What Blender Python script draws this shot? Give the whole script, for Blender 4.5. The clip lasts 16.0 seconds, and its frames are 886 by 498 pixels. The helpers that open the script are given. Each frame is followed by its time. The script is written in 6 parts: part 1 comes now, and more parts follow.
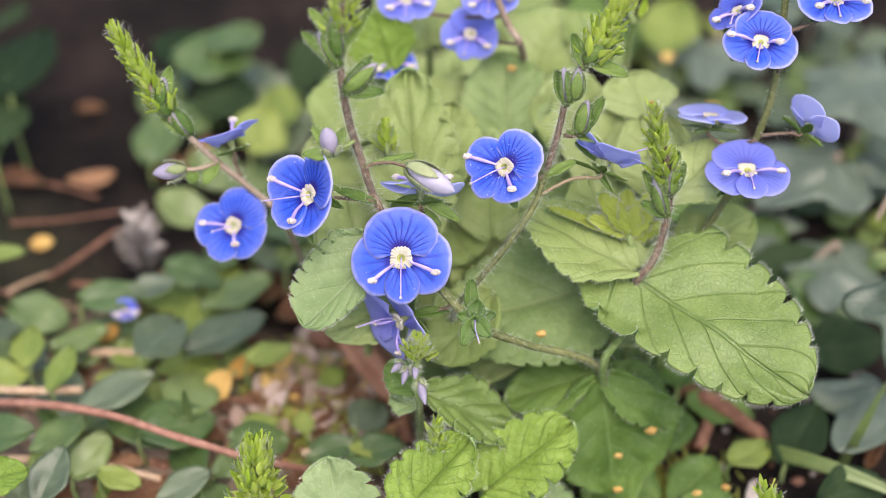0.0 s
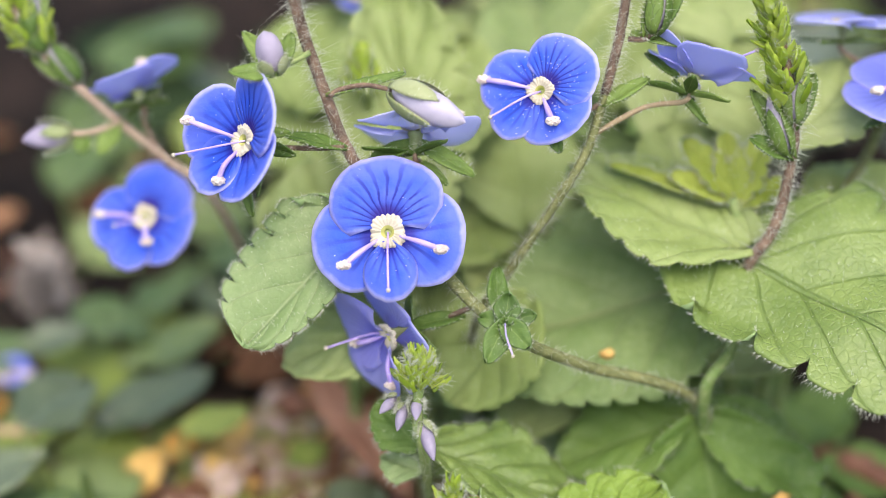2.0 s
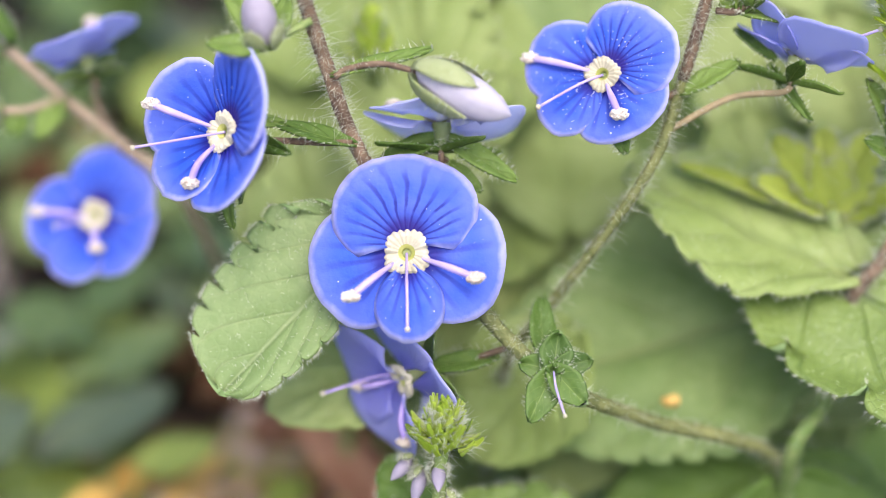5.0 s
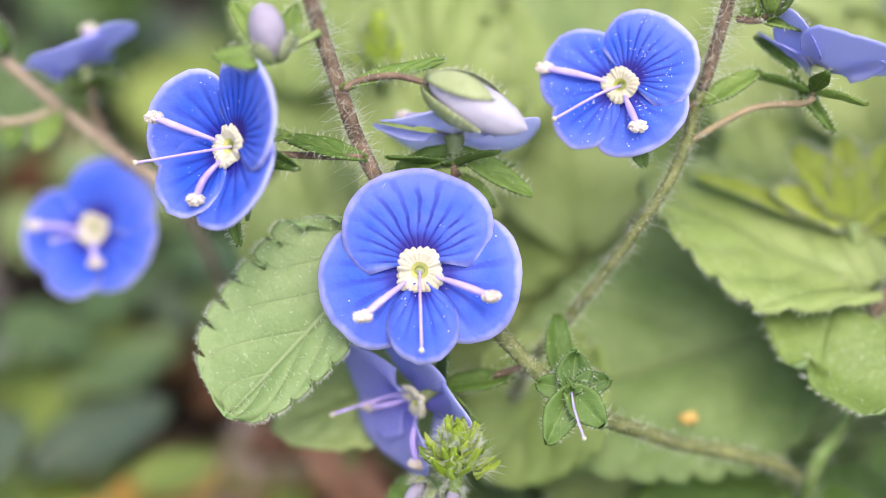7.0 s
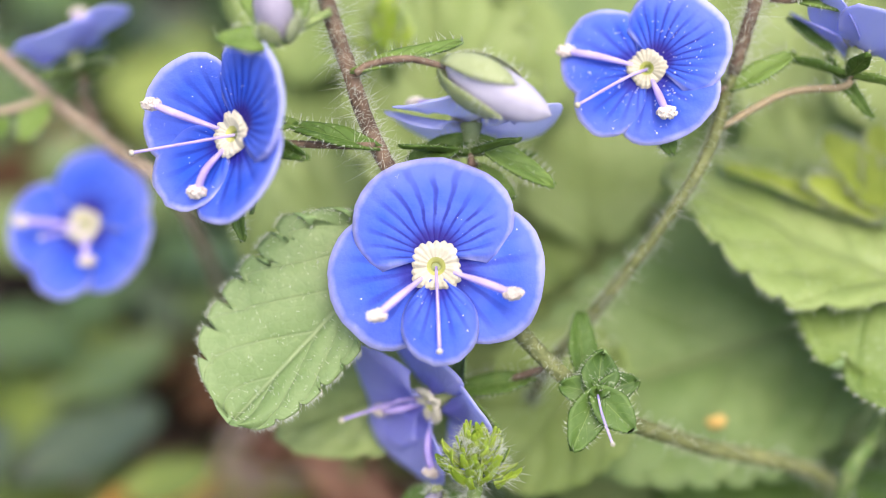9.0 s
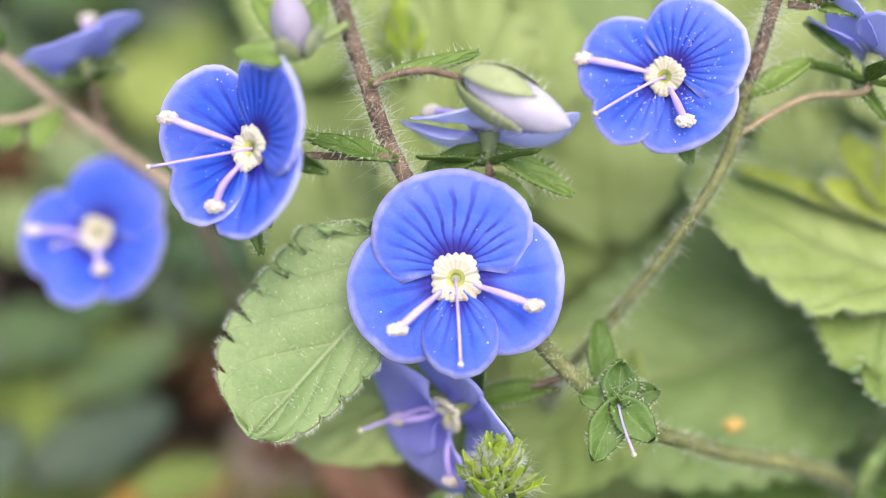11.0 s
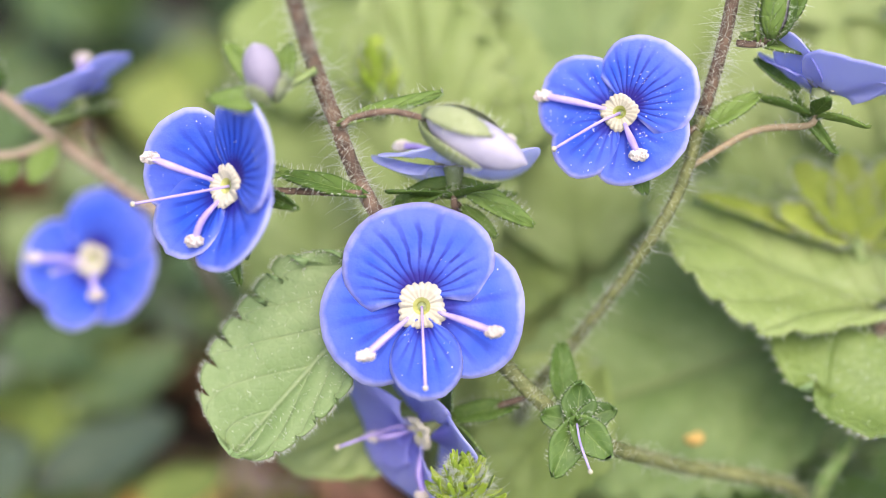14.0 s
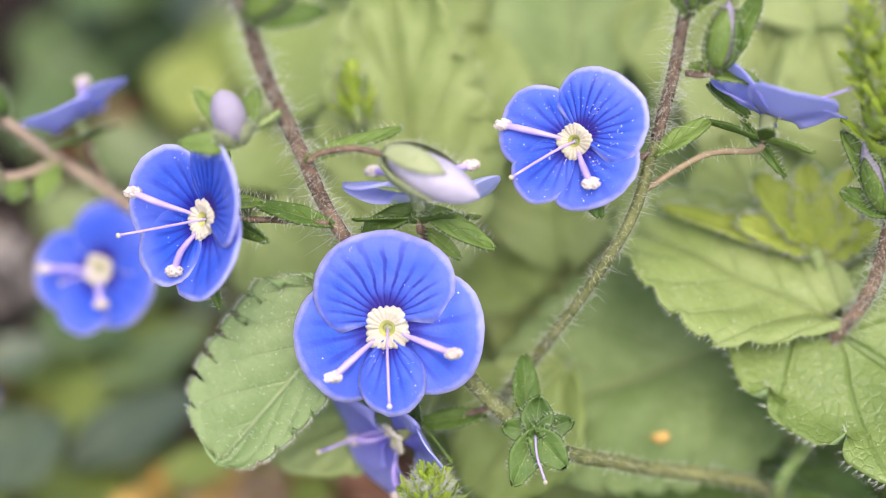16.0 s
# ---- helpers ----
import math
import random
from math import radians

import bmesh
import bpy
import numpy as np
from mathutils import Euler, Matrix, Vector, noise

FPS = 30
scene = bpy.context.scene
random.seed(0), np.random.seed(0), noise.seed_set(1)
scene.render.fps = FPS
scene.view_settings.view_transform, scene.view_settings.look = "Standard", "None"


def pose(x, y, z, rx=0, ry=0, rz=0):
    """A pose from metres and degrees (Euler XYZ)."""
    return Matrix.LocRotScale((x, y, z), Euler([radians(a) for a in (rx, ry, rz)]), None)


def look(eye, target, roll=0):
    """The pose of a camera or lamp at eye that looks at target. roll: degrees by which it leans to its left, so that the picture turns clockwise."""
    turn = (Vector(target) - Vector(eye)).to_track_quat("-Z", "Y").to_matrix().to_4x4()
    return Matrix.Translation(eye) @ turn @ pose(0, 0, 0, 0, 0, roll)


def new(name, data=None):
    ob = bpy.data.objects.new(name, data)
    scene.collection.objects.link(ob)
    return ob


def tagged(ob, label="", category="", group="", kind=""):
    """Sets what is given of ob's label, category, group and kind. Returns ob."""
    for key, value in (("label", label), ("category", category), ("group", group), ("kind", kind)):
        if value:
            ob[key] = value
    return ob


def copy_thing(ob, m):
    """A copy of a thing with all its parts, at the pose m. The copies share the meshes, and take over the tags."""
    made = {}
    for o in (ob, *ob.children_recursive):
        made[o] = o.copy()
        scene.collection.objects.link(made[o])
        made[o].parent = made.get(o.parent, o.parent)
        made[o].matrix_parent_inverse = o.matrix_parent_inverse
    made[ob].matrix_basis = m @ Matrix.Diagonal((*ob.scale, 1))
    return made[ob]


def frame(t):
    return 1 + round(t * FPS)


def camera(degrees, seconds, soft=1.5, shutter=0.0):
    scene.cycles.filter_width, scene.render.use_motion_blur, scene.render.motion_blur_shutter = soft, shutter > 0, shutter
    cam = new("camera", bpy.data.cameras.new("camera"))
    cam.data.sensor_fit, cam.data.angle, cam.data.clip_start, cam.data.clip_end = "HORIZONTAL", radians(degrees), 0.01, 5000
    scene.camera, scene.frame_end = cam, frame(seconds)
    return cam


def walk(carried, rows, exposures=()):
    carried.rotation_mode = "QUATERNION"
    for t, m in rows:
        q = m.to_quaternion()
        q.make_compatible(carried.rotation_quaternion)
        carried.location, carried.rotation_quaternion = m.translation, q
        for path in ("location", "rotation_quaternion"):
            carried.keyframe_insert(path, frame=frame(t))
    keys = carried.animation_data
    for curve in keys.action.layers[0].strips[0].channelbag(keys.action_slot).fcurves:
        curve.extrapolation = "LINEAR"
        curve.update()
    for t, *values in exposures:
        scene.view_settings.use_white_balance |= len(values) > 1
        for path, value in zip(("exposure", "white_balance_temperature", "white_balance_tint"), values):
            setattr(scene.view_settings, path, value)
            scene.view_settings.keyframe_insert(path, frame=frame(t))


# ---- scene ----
# Germander speedwell in a patch of ground cover. Places are in millimetres and become metres at the mesh.
cam = camera(30.0, 16.0, soft=0.9)
PATH = [
    (0, 0.00449, -0.12148, 0.15788, 44.976, 0.011, 0.013),
    (0.5, -0.00309, -0.12501, 0.15042, 46.950, -0.878, -1.443),
    (1, -0.00510, -0.10727, 0.12322, 49.719, -1.075, -2.460),
    (1.5, 0.00208, -0.09720, 0.10791, 51.650, 0.987, -1.456),
    (2, 0.00628, -0.08747, 0.10095, 51.672, 2.539, -0.436),
    (2.5, 0.00428, -0.07740, 0.09480, 51.209, 2.021, -0.821),
    (3, 0.00256, -0.07171, 0.09152, 50.892, 1.386, -1.111),
    (3.5, 0.00141, -0.06981, 0.08897, 51.105, 1.119, -1.352),
    (4, 0.00113, -0.06821, 0.08670, 51.312, 1.049, -1.398),
    (4.5, 0.00065, -0.06644, 0.08548, 51.113, 0.658, -1.337),
    (5, 0.00110, -0.06383, 0.08953, 49.129, 0.593, -1.154),
    (5.2, 0.00036, -0.06415, 0.09019, 49.146, 0.500, -1.311),
    (7.3, -0.00127, -0.05958, 0.08824, 48.588, 0.186, -2.126),
    (7.5, -0.00380, -0.05902, 0.08685, 48.852, -0.430, -2.769),
    (8, -0.00476, -0.05778, 0.08598, 48.687, -0.792, -2.834),
    (8.5, -0.00426, -0.05763, 0.08544, 48.881, -0.578, -2.879),
    (9, -0.00292, -0.05651, 0.08504, 48.697, -0.133, -2.737),
    (11.3, -0.00556, -0.05438, 0.08701, 47.183, -0.245, -3.625),
    (11.5, -0.00664, -0.05552, 0.08567, 48.333, -0.683, -3.815),
    (12, -0.00675, -0.05626, 0.08464, 48.653, -1.002, -3.765),
    (12.5, -0.01044, -0.05307, 0.08096, 48.905, -2.146, -4.944),
    (13, -0.01129, -0.05191, 0.08281, 48.326, -1.805, -5.312),
    (13.5, -0.00642, -0.05536, 0.08724, 47.830, -0.170, -4.361),
    (14, -0.00044, -0.05660, 0.09231, 46.559, 1.327, -2.659),
    (14.5, 0.00710, -0.05453, 0.09620, 44.718, 3.923, -0.597),
    (15, 0.00992, -0.05169, 0.09831, 43.062, 4.835, -0.507),
    (15.5, 0.00960, -0.05210, 0.10091, 42.398, 4.711, -0.545),
    (16, 0.00854, -0.05481, 0.10174, 42.367, 4.635, -0.403),
]
EXPOSURES = [(0, 1.06, 6500, 16), (2, 1.19, 6500, 14), (5, 1.22, 6500, 12), (13, 1.23, 6500, 14), (16, 1.12, 6500, 17)]
walk(cam, [(t, pose(x, y, z, a, b, c)) for t, x, y, z, a, b, c in PATH], EXPOSURES)

FOCUS = (-0.17, 5.20, 27.15)      # middle of the large flower, on which the lens is focused
FSTOP = 11.4

# ---- light: bright hazy daylight ----
SUN_UP, SUN_TURN = 68.0, 165.0
world = bpy.data.worlds.new("sky")
scene.world = world
world.use_nodes = True
sky = world.node_tree.nodes.new("ShaderNodeTexSky")
sky.sky_type, sky.sun_disc = "NISHITA", False
sky.sun_elevation, sky.sun_rotation = radians(SUN_UP), radians(SUN_TURN)
sky.air_density, sky.dust_density, sky.ozone_density = 1.0, 4.0, 0.6
world.node_tree.links.new(sky.outputs[0], world.node_tree.nodes["Background"].inputs[0])
world.node_tree.nodes["Background"].inputs[1].default_value = 0.15
lamp = bpy.data.lights.new("sun", "SUN")
lamp.energy, lamp.angle, lamp.color = 1.4, radians(60), (1.0, 0.95, 0.85)
sun = new("sun", lamp)
aim = Vector((math.sin(radians(SUN_TURN)) * math.cos(radians(SUN_UP)), math.cos(radians(SUN_TURN)) * math.cos(radians(SUN_UP)), math.sin(radians(SUN_UP))))
sun.matrix_world = look(aim * 5, (0, 0, 0))

MM = 0.001
UP = Vector((0, 0, 1))
VIEW = Vector((0.000, -0.707, 0.707))      # towards the camera where it starts
VIEW_UP = Vector((0.000, 0.707, 0.707))       # upwards in the camera's view; flower roll is counted from it


# ---- materials ----
class Nodes:
    """Short hand for a node tree."""

    def __init__(self, name, spec=0.35, rough=0.55):
        self.mat = bpy.data.materials.new(name)
        self.mat.use_nodes = True
        self.tree = self.mat.node_tree
        self.bsdf = self.tree.nodes["Principled BSDF"]
        self.out = self.tree.nodes["Material Output"]
        self.bsdf.inputs["Roughness"].default_value = rough
        self.bsdf.inputs["Specular IOR Level"].default_value = spec

    def put(self, socket, value):
        if isinstance(value, bpy.types.NodeSocket):
            self.tree.links.new(value, socket)
        elif isinstance(value, (tuple, list)) and len(value) == 3 and socket.type == "RGBA":
            socket.default_value = (*value, 1)
        else:
            socket.default_value = value

    def math(self, op, a, b=0.0, c=0.0):
        n = self.tree.nodes.new("ShaderNodeMath")
        n.operation = op
        for s, v in zip(n.inputs, (a, b, c)):
            self.put(s, v)
        return n.outputs[0]

    def ramp(self, v, lo, hi):
        """0 below lo, 1 above hi, smooth between."""
        n = self.tree.nodes.new("ShaderNodeMapRange")
        n.interpolation_type = "SMOOTHSTEP"
        for s, x in zip(n.inputs, (v, lo, hi)):
            self.put(s, x)
        return n.outputs[0]

    def mix(self, f, a, b, how="MIX"):
        n = self.tree.nodes.new("ShaderNodeMix")
        n.data_type, n.blend_type = "RGBA", how
        self.put(n.inputs[0], f), self.put(n.inputs[6], a), self.put(n.inputs[7], b)
        return n.outputs[2]

    def noise(self, scale, detail=3.0, rough=0.55, where=None):
        """Noise over the object's own metres."""
        n = self.tree.nodes.new("ShaderNodeTexNoise")
        if where is None:
            where = self.tree.nodes.new("ShaderNodeTexCoord").outputs["Object"]
        self.put(n.inputs["Vector"], where)
        n.inputs["Scale"].default_value, n.inputs["Detail"].default_value, n.inputs["Roughness"].default_value = scale, detail, rough
        return n.outputs["Fac"]

    def cells(self, scale):
        """0 on the borders of small cells, 1 inside them."""
        n = self.tree.nodes.new("ShaderNodeTexVoronoi")
        n.feature = "DISTANCE_TO_EDGE"
        self.put(n.inputs["Vector"], self.tree.nodes.new("ShaderNodeTexCoord").outputs["Object"])
        n.inputs["Scale"].default_value = scale
        return self.ramp(n.outputs["Distance"], 0.0, 0.16)

    def uv(self):
        n = self.tree.nodes.new("ShaderNodeSeparateXYZ")
        self.put(n.inputs[0], self.tree.nodes.new("ShaderNodeTexCoord").outputs["UV"])
        return n.outputs[0], n.outputs[1]

    def bump(self, height, strength, dist):
        n = self.tree.nodes.new("ShaderNodeBump")
        n.inputs["Strength"].default_value, n.inputs["Distance"].default_value = strength, dist
        self.put(n.inputs["Height"], height)
        self.put(self.bsdf.inputs["Normal"], n.outputs[0])

    def random(self):
        return self.tree.nodes.new("ShaderNodeObjectInfo").outputs["Random"]

    def done(self, colour, thin=0.0, glow=None):
        """Ends the material; thin: share of the light that passes through a leaf or petal."""
        self.put(self.bsdf.inputs["Base Color"], colour)
        if thin:
            t = self.tree.nodes.new("ShaderNodeBsdfTranslucent")
            self.put(t.inputs[0], glow if glow is not None else colour)
            m = self.tree.nodes.new("ShaderNodeMixShader")
            m.inputs[0].default_value = thin
            self.put(m.inputs[1], self.bsdf.outputs[0]), self.put(m.inputs[2], t.outputs[0])
            self.put(self.out.inputs[0], m.outputs[0])
        return self.mat


def leaf_material(name, low, high, vein, ribs=5.0, rough=0.5, spec=0.3, vary=0.25, thin=0.25, veins=0.6, bump=0.5, net_scale=1000.0, net_deep=0.12, dots=0.3, glow=None):
    """A blade with a midrib, side veins that leave it at a slant, and patchy green."""
    n = Nodes(name, spec, rough)
    u, v = n.uv()
    side = n.math("ABSOLUTE", n.math("SUBTRACT", v, 0.5))
    q = n.math("MULTIPLY", n.math("SUBTRACT", u, n.math("MULTIPLY", side, 0.75)), ribs)
    saw = n.math("ABSOLUTE", n.math("SUBTRACT", n.math("FRACT", n.math("ADD", q, 20.0)), 0.5))
    lateral = n.ramp(saw, 0.44, 0.5)
    mid = n.ramp(side, 0.022, 0.006)
    lines = n.math("MAXIMUM", n.math("MULTIPLY", lateral, 0.55), mid)
    mesh = n.noise(1500.0, 4.0, 0.65)
    patch = n.noise(190.0, 3.0)
    net = n.cells(net_scale)
    tone = n.math("ADD", n.math("MULTIPLY", patch, 0.75), n.math("MULTIPLY", mesh, 0.35))
    tone = n.math("ADD", tone, n.math("MULTIPLY", n.math("SUBTRACT", n.random(), 0.5), vary))
    colour = n.mix(n.ramp(tone, 0.3, 0.85), low, high)
    colour = n.mix(n.math("MULTIPLY", n.math("SUBTRACT", 1.0, net), 0.12 * veins), colour, vein)
    colour = n.mix(n.math("MULTIPLY", lines, veins), colour, vein)
    fleck = n.ramp(n.noise(3800.0, 2.0, 0.5), 0.63, 0.72)
    colour = n.mix(n.math("MULTIPLY", fleck, dots), colour, (0.45, 0.52, 0.36))
    height = n.math("ADD", n.math("MULTIPLY", mesh, 0.5), n.math("MULTIPLY", n.math("SUBTRACT", 1.0, lines), 0.9))
    height = n.math("ADD", height, n.math("MULTIPLY", net, net_deep))
    n.bump(height, bump, 0.00025)
    return n.done(colour, thin, glow)


def plain(name, low, high, scale=600.0, rough=0.6, spec=0.3, thin=0.0, bump=0.3, dist=0.0002, vary=0.0, glow=None):
    n = Nodes(name, spec, rough)
    a, b = n.noise(scale, 4.0, 0.6), n.noise(scale * 0.17, 2.0)
    tone = n.math("ADD", n.math("MULTIPLY", a, 0.55), n.math("MULTIPLY", b, 0.45))
    if vary:
        tone = n.math("ADD", tone, n.math("MULTIPLY", n.math("SUBTRACT", n.random(), 0.5), vary))
    n.bump(a, bump, dist)
    return n.done(n.mix(n.ramp(tone, 0.3, 0.7), low, high), thin, glow)


def petal_material(name, body, deep, rim, throat, lines=1.0, thin=0.3, glow=None, count=15.0, wide=0.25):
    """Petal: dark veins that fan out from the throat, a pale lavender margin, violet near the base."""
    n = Nodes(name, 0.25, 0.55)
    u, v = n.uv()
    wob = n.math("MULTIPLY", n.math("SUBTRACT", n.noise(300.0, 2.0), 0.5), 0.075)
    wave = n.math("SINE", n.math("MULTIPLY", n.math("ADD", u, wob), 2 * math.pi * count))
    line = n.ramp(wave, wide, 1.0)
    reach = n.math("MULTIPLY", n.math("SUBTRACT", n.noise(700.0, 1.0), 0.5), 0.5)
    fade = n.math("MULTIPLY", n.ramp(n.math("ADD", v, reach), 0.95, 0.45), n.ramp(v, 0.02, 0.15))
    broken = n.ramp(n.noise(900.0, 2.0), 0.12, 0.48)
    line = n.math("MULTIPLY", n.math("MULTIPLY", line, fade), n.math("MULTIPLY", broken, 0.9 * lines))
    patch = n.ramp(n.noise(330.0, 3.0), 0.25, 0.8)
    colour = n.mix(n.math("MULTIPLY", patch, 0.13), body, rim)
    colour = n.mix(n.math("MULTIPLY", n.ramp(v, 0.6, 1.0), 0.13), colour, rim)
    colour = n.mix(n.math("MULTIPLY", n.ramp(v, 0.55, 0.12), 0.65), colour, deep)
    colour = n.mix(line, colour, deep)
    colour = n.mix(n.math("MULTIPLY", n.ramp(v, 0.34, 0.2), 0.7), colour, throat)
    ragged = n.math("MULTIPLY", n.math("SUBTRACT", n.noise(900.0, 3.0), 0.5), 0.10)
    edge = n.math("ADD", v, ragged)
    flank = n.math("MULTIPLY", n.ramp(n.math("ADD", n.math("ABSOLUTE", n.math("SUBTRACT", u, 0.5)), n.math("MULTIPLY", ragged, 0.4)), 0.455, 0.50), n.ramp(v, 0.35, 0.7))
    colour = n.mix(n.math("MULTIPLY", n.math("MAXIMUM", n.ramp(edge, 0.90, 1.0), n.math("MULTIPLY", flank, 0.7)), 0.9), colour, rim)
    n.bump(n.math("ADD", n.math("MULTIPLY", wave, -0.25), n.noise(2600.0, 3.0)), 0.45, 0.00016)
    return n.done(colour, thin, glow)


PETAL = petal_material("petal_blue", (0.026, 0.098, 0.62), (0.010, 0.014, 0.24), (0.56, 0.56, 0.90), (0.03, 0.008, 0.17))
PETAL_SOFT = petal_material("petal_blue_plain", (0.024, 0.098, 0.64), (0.010, 0.016, 0.28), (0.56, 0.56, 0.90), (0.02, 0.012, 0.24), 0.62, count=9.0, wide=0.1)
PETAL_BACK = plain("petal_underside", (0.30, 0.31, 0.74), (0.44, 0.44, 0.84), 500.0, 0.6, 0.2, 0.45)
# Brighter copy of the underside: light shining through is put into the colour.
PETAL_BACK_LIT = plain("petal_underside_lit", (0.54, 0.55, 0.90), (0.68, 0.69, 0.95), 500.0, 0.6, 0.2, 0.7, glow=(0.82, 0.84, 0.98))
# Greyer violet petal: the shade on the lower flower is put into its colour.
PETAL_SHADE = petal_material("petal_shade_violet", (0.40, 0.40, 0.74), (0.13, 0.13, 0.50), (0.60, 0.59, 0.90), (0.12, 0.10, 0.36), 0.8, 0.6, (0.42, 0.46, 0.92))
# Whitish lilac: petals lit from behind, with that light put into the colour.
PETAL_WHITISH = petal_material("petal_lilac_lit", (0.47, 0.50, 0.92), (0.27, 0.28, 0.72), (0.64, 0.65, 0.95), (0.34, 0.33, 0.70), 0.5, 0.6, (0.70, 0.73, 0.98))
PETAL_SIDE = petal_material("petal_pale_violet", (0.17, 0.21, 0.66), (0.06, 0.06, 0.36), (0.46, 0.45, 0.86), (0.08, 0.06, 0.30), 0.9, 0.45, (0.42, 0.48, 0.95))
PETAL_PALE = petal_material("petal_faded_violet", (0.085, 0.13, 0.55), (0.03, 0.03, 0.27), (0.38, 0.37, 0.78), (0.05, 0.03, 0.22), 0.9)
CREAM = plain("throat_cream", (0.45, 0.41, 0.30), (0.64, 0.60, 0.49), 900.0, 0.7, 0.2, 0.2, 0.4)
LIME = plain("throat_lime", (0.26, 0.29, 0.05), (0.50, 0.49, 0.18), 900.0, 0.5, 0.3)
FILAMENT = plain("filament_lilac", (0.36, 0.27, 0.66), (0.58, 0.48, 0.82), 700.0, 0.55, 0.25, 0.2)
ANTHER = plain("anther_white", (0.46, 0.38, 0.34), (0.78, 0.73, 0.66), 4000.0, 0.8, 0.1, 0.0, 0.9, 0.0002)
POLLEN = plain("pollen_white", (0.75, 0.74, 0.80), (0.85, 0.84, 0.88), 3000.0, 0.7, 0.2)
BUD_WHITE = plain("bud_whitish", (0.38, 0.355, 0.47), (0.57, 0.54, 0.64), 500.0, 0.55, 0.25, 0.25)
BUD = plain("bud_lavender", (0.25, 0.225, 0.31), (0.43, 0.39, 0.49), 500.0, 0.55, 0.25, 0.25)
HAIR = plain("plant_hair", (0.60, 0.63, 0.52), (0.80, 0.82, 0.73), 900.0, 0.5, 0.3, 0.4)
LEAF = leaf_material("leaf_speedwell", (0.156, 0.238, 0.080), (0.276, 0.360, 0.160), (0.33, 0.40, 0.21), vary=0.12, bump=0.5, net_scale=1700.0, net_deep=0.12)
LEAF_MID = leaf_material("leaf_speedwell_full", (0.094, 0.160, 0.027), (0.205, 0.285, 0.070), (0.11, 0.18, 0.038), rough=0.40, spec=0.5, vary=0.2, veins=0.6, bump=0.9, net_scale=1500.0, net_deep=0.14)
# Paler green: light and haze on the rear leaves are put into the colour.
LEAF_LIT = leaf_material("leaf_speedwell_lit", (0.245, 0.330, 0.092), (0.400, 0.475, 0.195), (0.27, 0.35, 0.12), vary=0.25, thin=0.35, veins=0.7, bump=0.8, net_deep=0.2)
# Darker copy of the leaf green: shade among rear leaves put into the colour.
LEAF_SHADED = leaf_material("leaf_speedwell_shaded", (0.125, 0.200, 0.056), (0.255, 0.340, 0.125), (0.24, 0.30, 0.12), vary=0.3, veins=0.7, bump=0.8, net_deep=0.2)
LEAF_LIGHT = leaf_material("leaf_speedwell_young", (0.150, 0.250, 0.028), (0.275, 0.40, 0.07), (0.11, 0.19, 0.03), thin=0.35, veins=0.5, bump=0.8, net_scale=1000.0, net_deep=0.35)
LEAF_YOUNG = leaf_material("leaf_speedwell_unfolding", (0.26, 0.345, 0.040), (0.46, 0.54, 0.10), (0.40, 0.48, 0.10), thin=0.45, veins=0.4, bump=0.5, net_deep=0.1)
# Darkened green: the shadow over the low leaves is painted into it.
LEAF_SHADOW = leaf_material("leaf_speedwell_shadow", (0.066, 0.132, 0.021), (0.135, 0.22, 0.046), (0.21, 0.30, 0.10), veins=0.4)
LEAF_BACK = leaf_material("leaf_underside", (0.19, 0.30, 0.11), (0.30, 0.42, 0.18), (0.36, 0.46, 0.24))
SEPAL = leaf_material("sepal_green", (0.062, 0.125, 0.016), (0.17, 0.26, 0.052), (0.24, 0.33, 0.11), 4.0, 0.55, 0.3, 0.4, 0.2, 0.7, 0.8)
CALYX = leaf_material("calyx_green", (0.050, 0.105, 0.016), (0.13, 0.22, 0.045), (0.24, 0.33, 0.09), 4.0, 0.5, 0.35, 0.3, 0.25, 0.4, 0.3)
BUD_SEPAL = plain("bud_sepal_pale", (0.19, 0.25, 0.085), (0.36, 0.40, 0.21), 700.0, 0.5, 0.35, 0.25, 0.4)
BRACT_DEEP = leaf_material("bract_green", (0.15, 0.27, 0.025), (0.32, 0.45, 0.07), (0.36, 0.46, 0.12), 3.0, 0.5, 0.3, 0.5, 0.4, 0.4, 0.5)
BRACT = leaf_material("bract_lime", (0.34, 0.48, 0.045), (0.60, 0.70, 0.15), (0.50, 0.60, 0.18), 3.0, 0.5, 0.3, 0.5, 0.6, 0.4, 0.5, glow=(0.72, 0.83, 0.20))
STEM_OLIVE = plain("stem_olive", (0.062, 0.08, 0.024), (0.185, 0.195, 0.075), 2200.0, 0.65, 0.25, 0.0, 0.8, 0.0003)
STEM = plain("stem_purplish", (0.055, 0.035, 0.026), (0.24, 0.165, 0.11), 1600.0, 0.65, 0.25, 0.0, 0.8, 0.0003)
STEM_GREEN = plain("stem_green", (0.12, 0.20, 0.05), (0.26, 0.31, 0.12), 1400.0, 0.6, 0.3, 0.0, 0.6)
STEM_FADED = plain("stem_buff", (0.21, 0.155, 0.11), (0.36, 0.28, 0.205), 1100.0, 0.65, 0.25, 0.0, 0.6)
STEM_PINK = plain("stem_pinkish", (0.17, 0.135, 0.075), (0.31, 0.24, 0.145), 1400.0, 0.65, 0.25, 0.0, 0.7)
COVER = leaf_material("leaf_groundcover", (0.055, 0.100, 0.025), (0.155, 0.210, 0.064), (0.20, 0.24, 0.11), 4.0, 0.36, 0.5, 0.7, 0.15, 0.35, 0.25, dots=0.07)
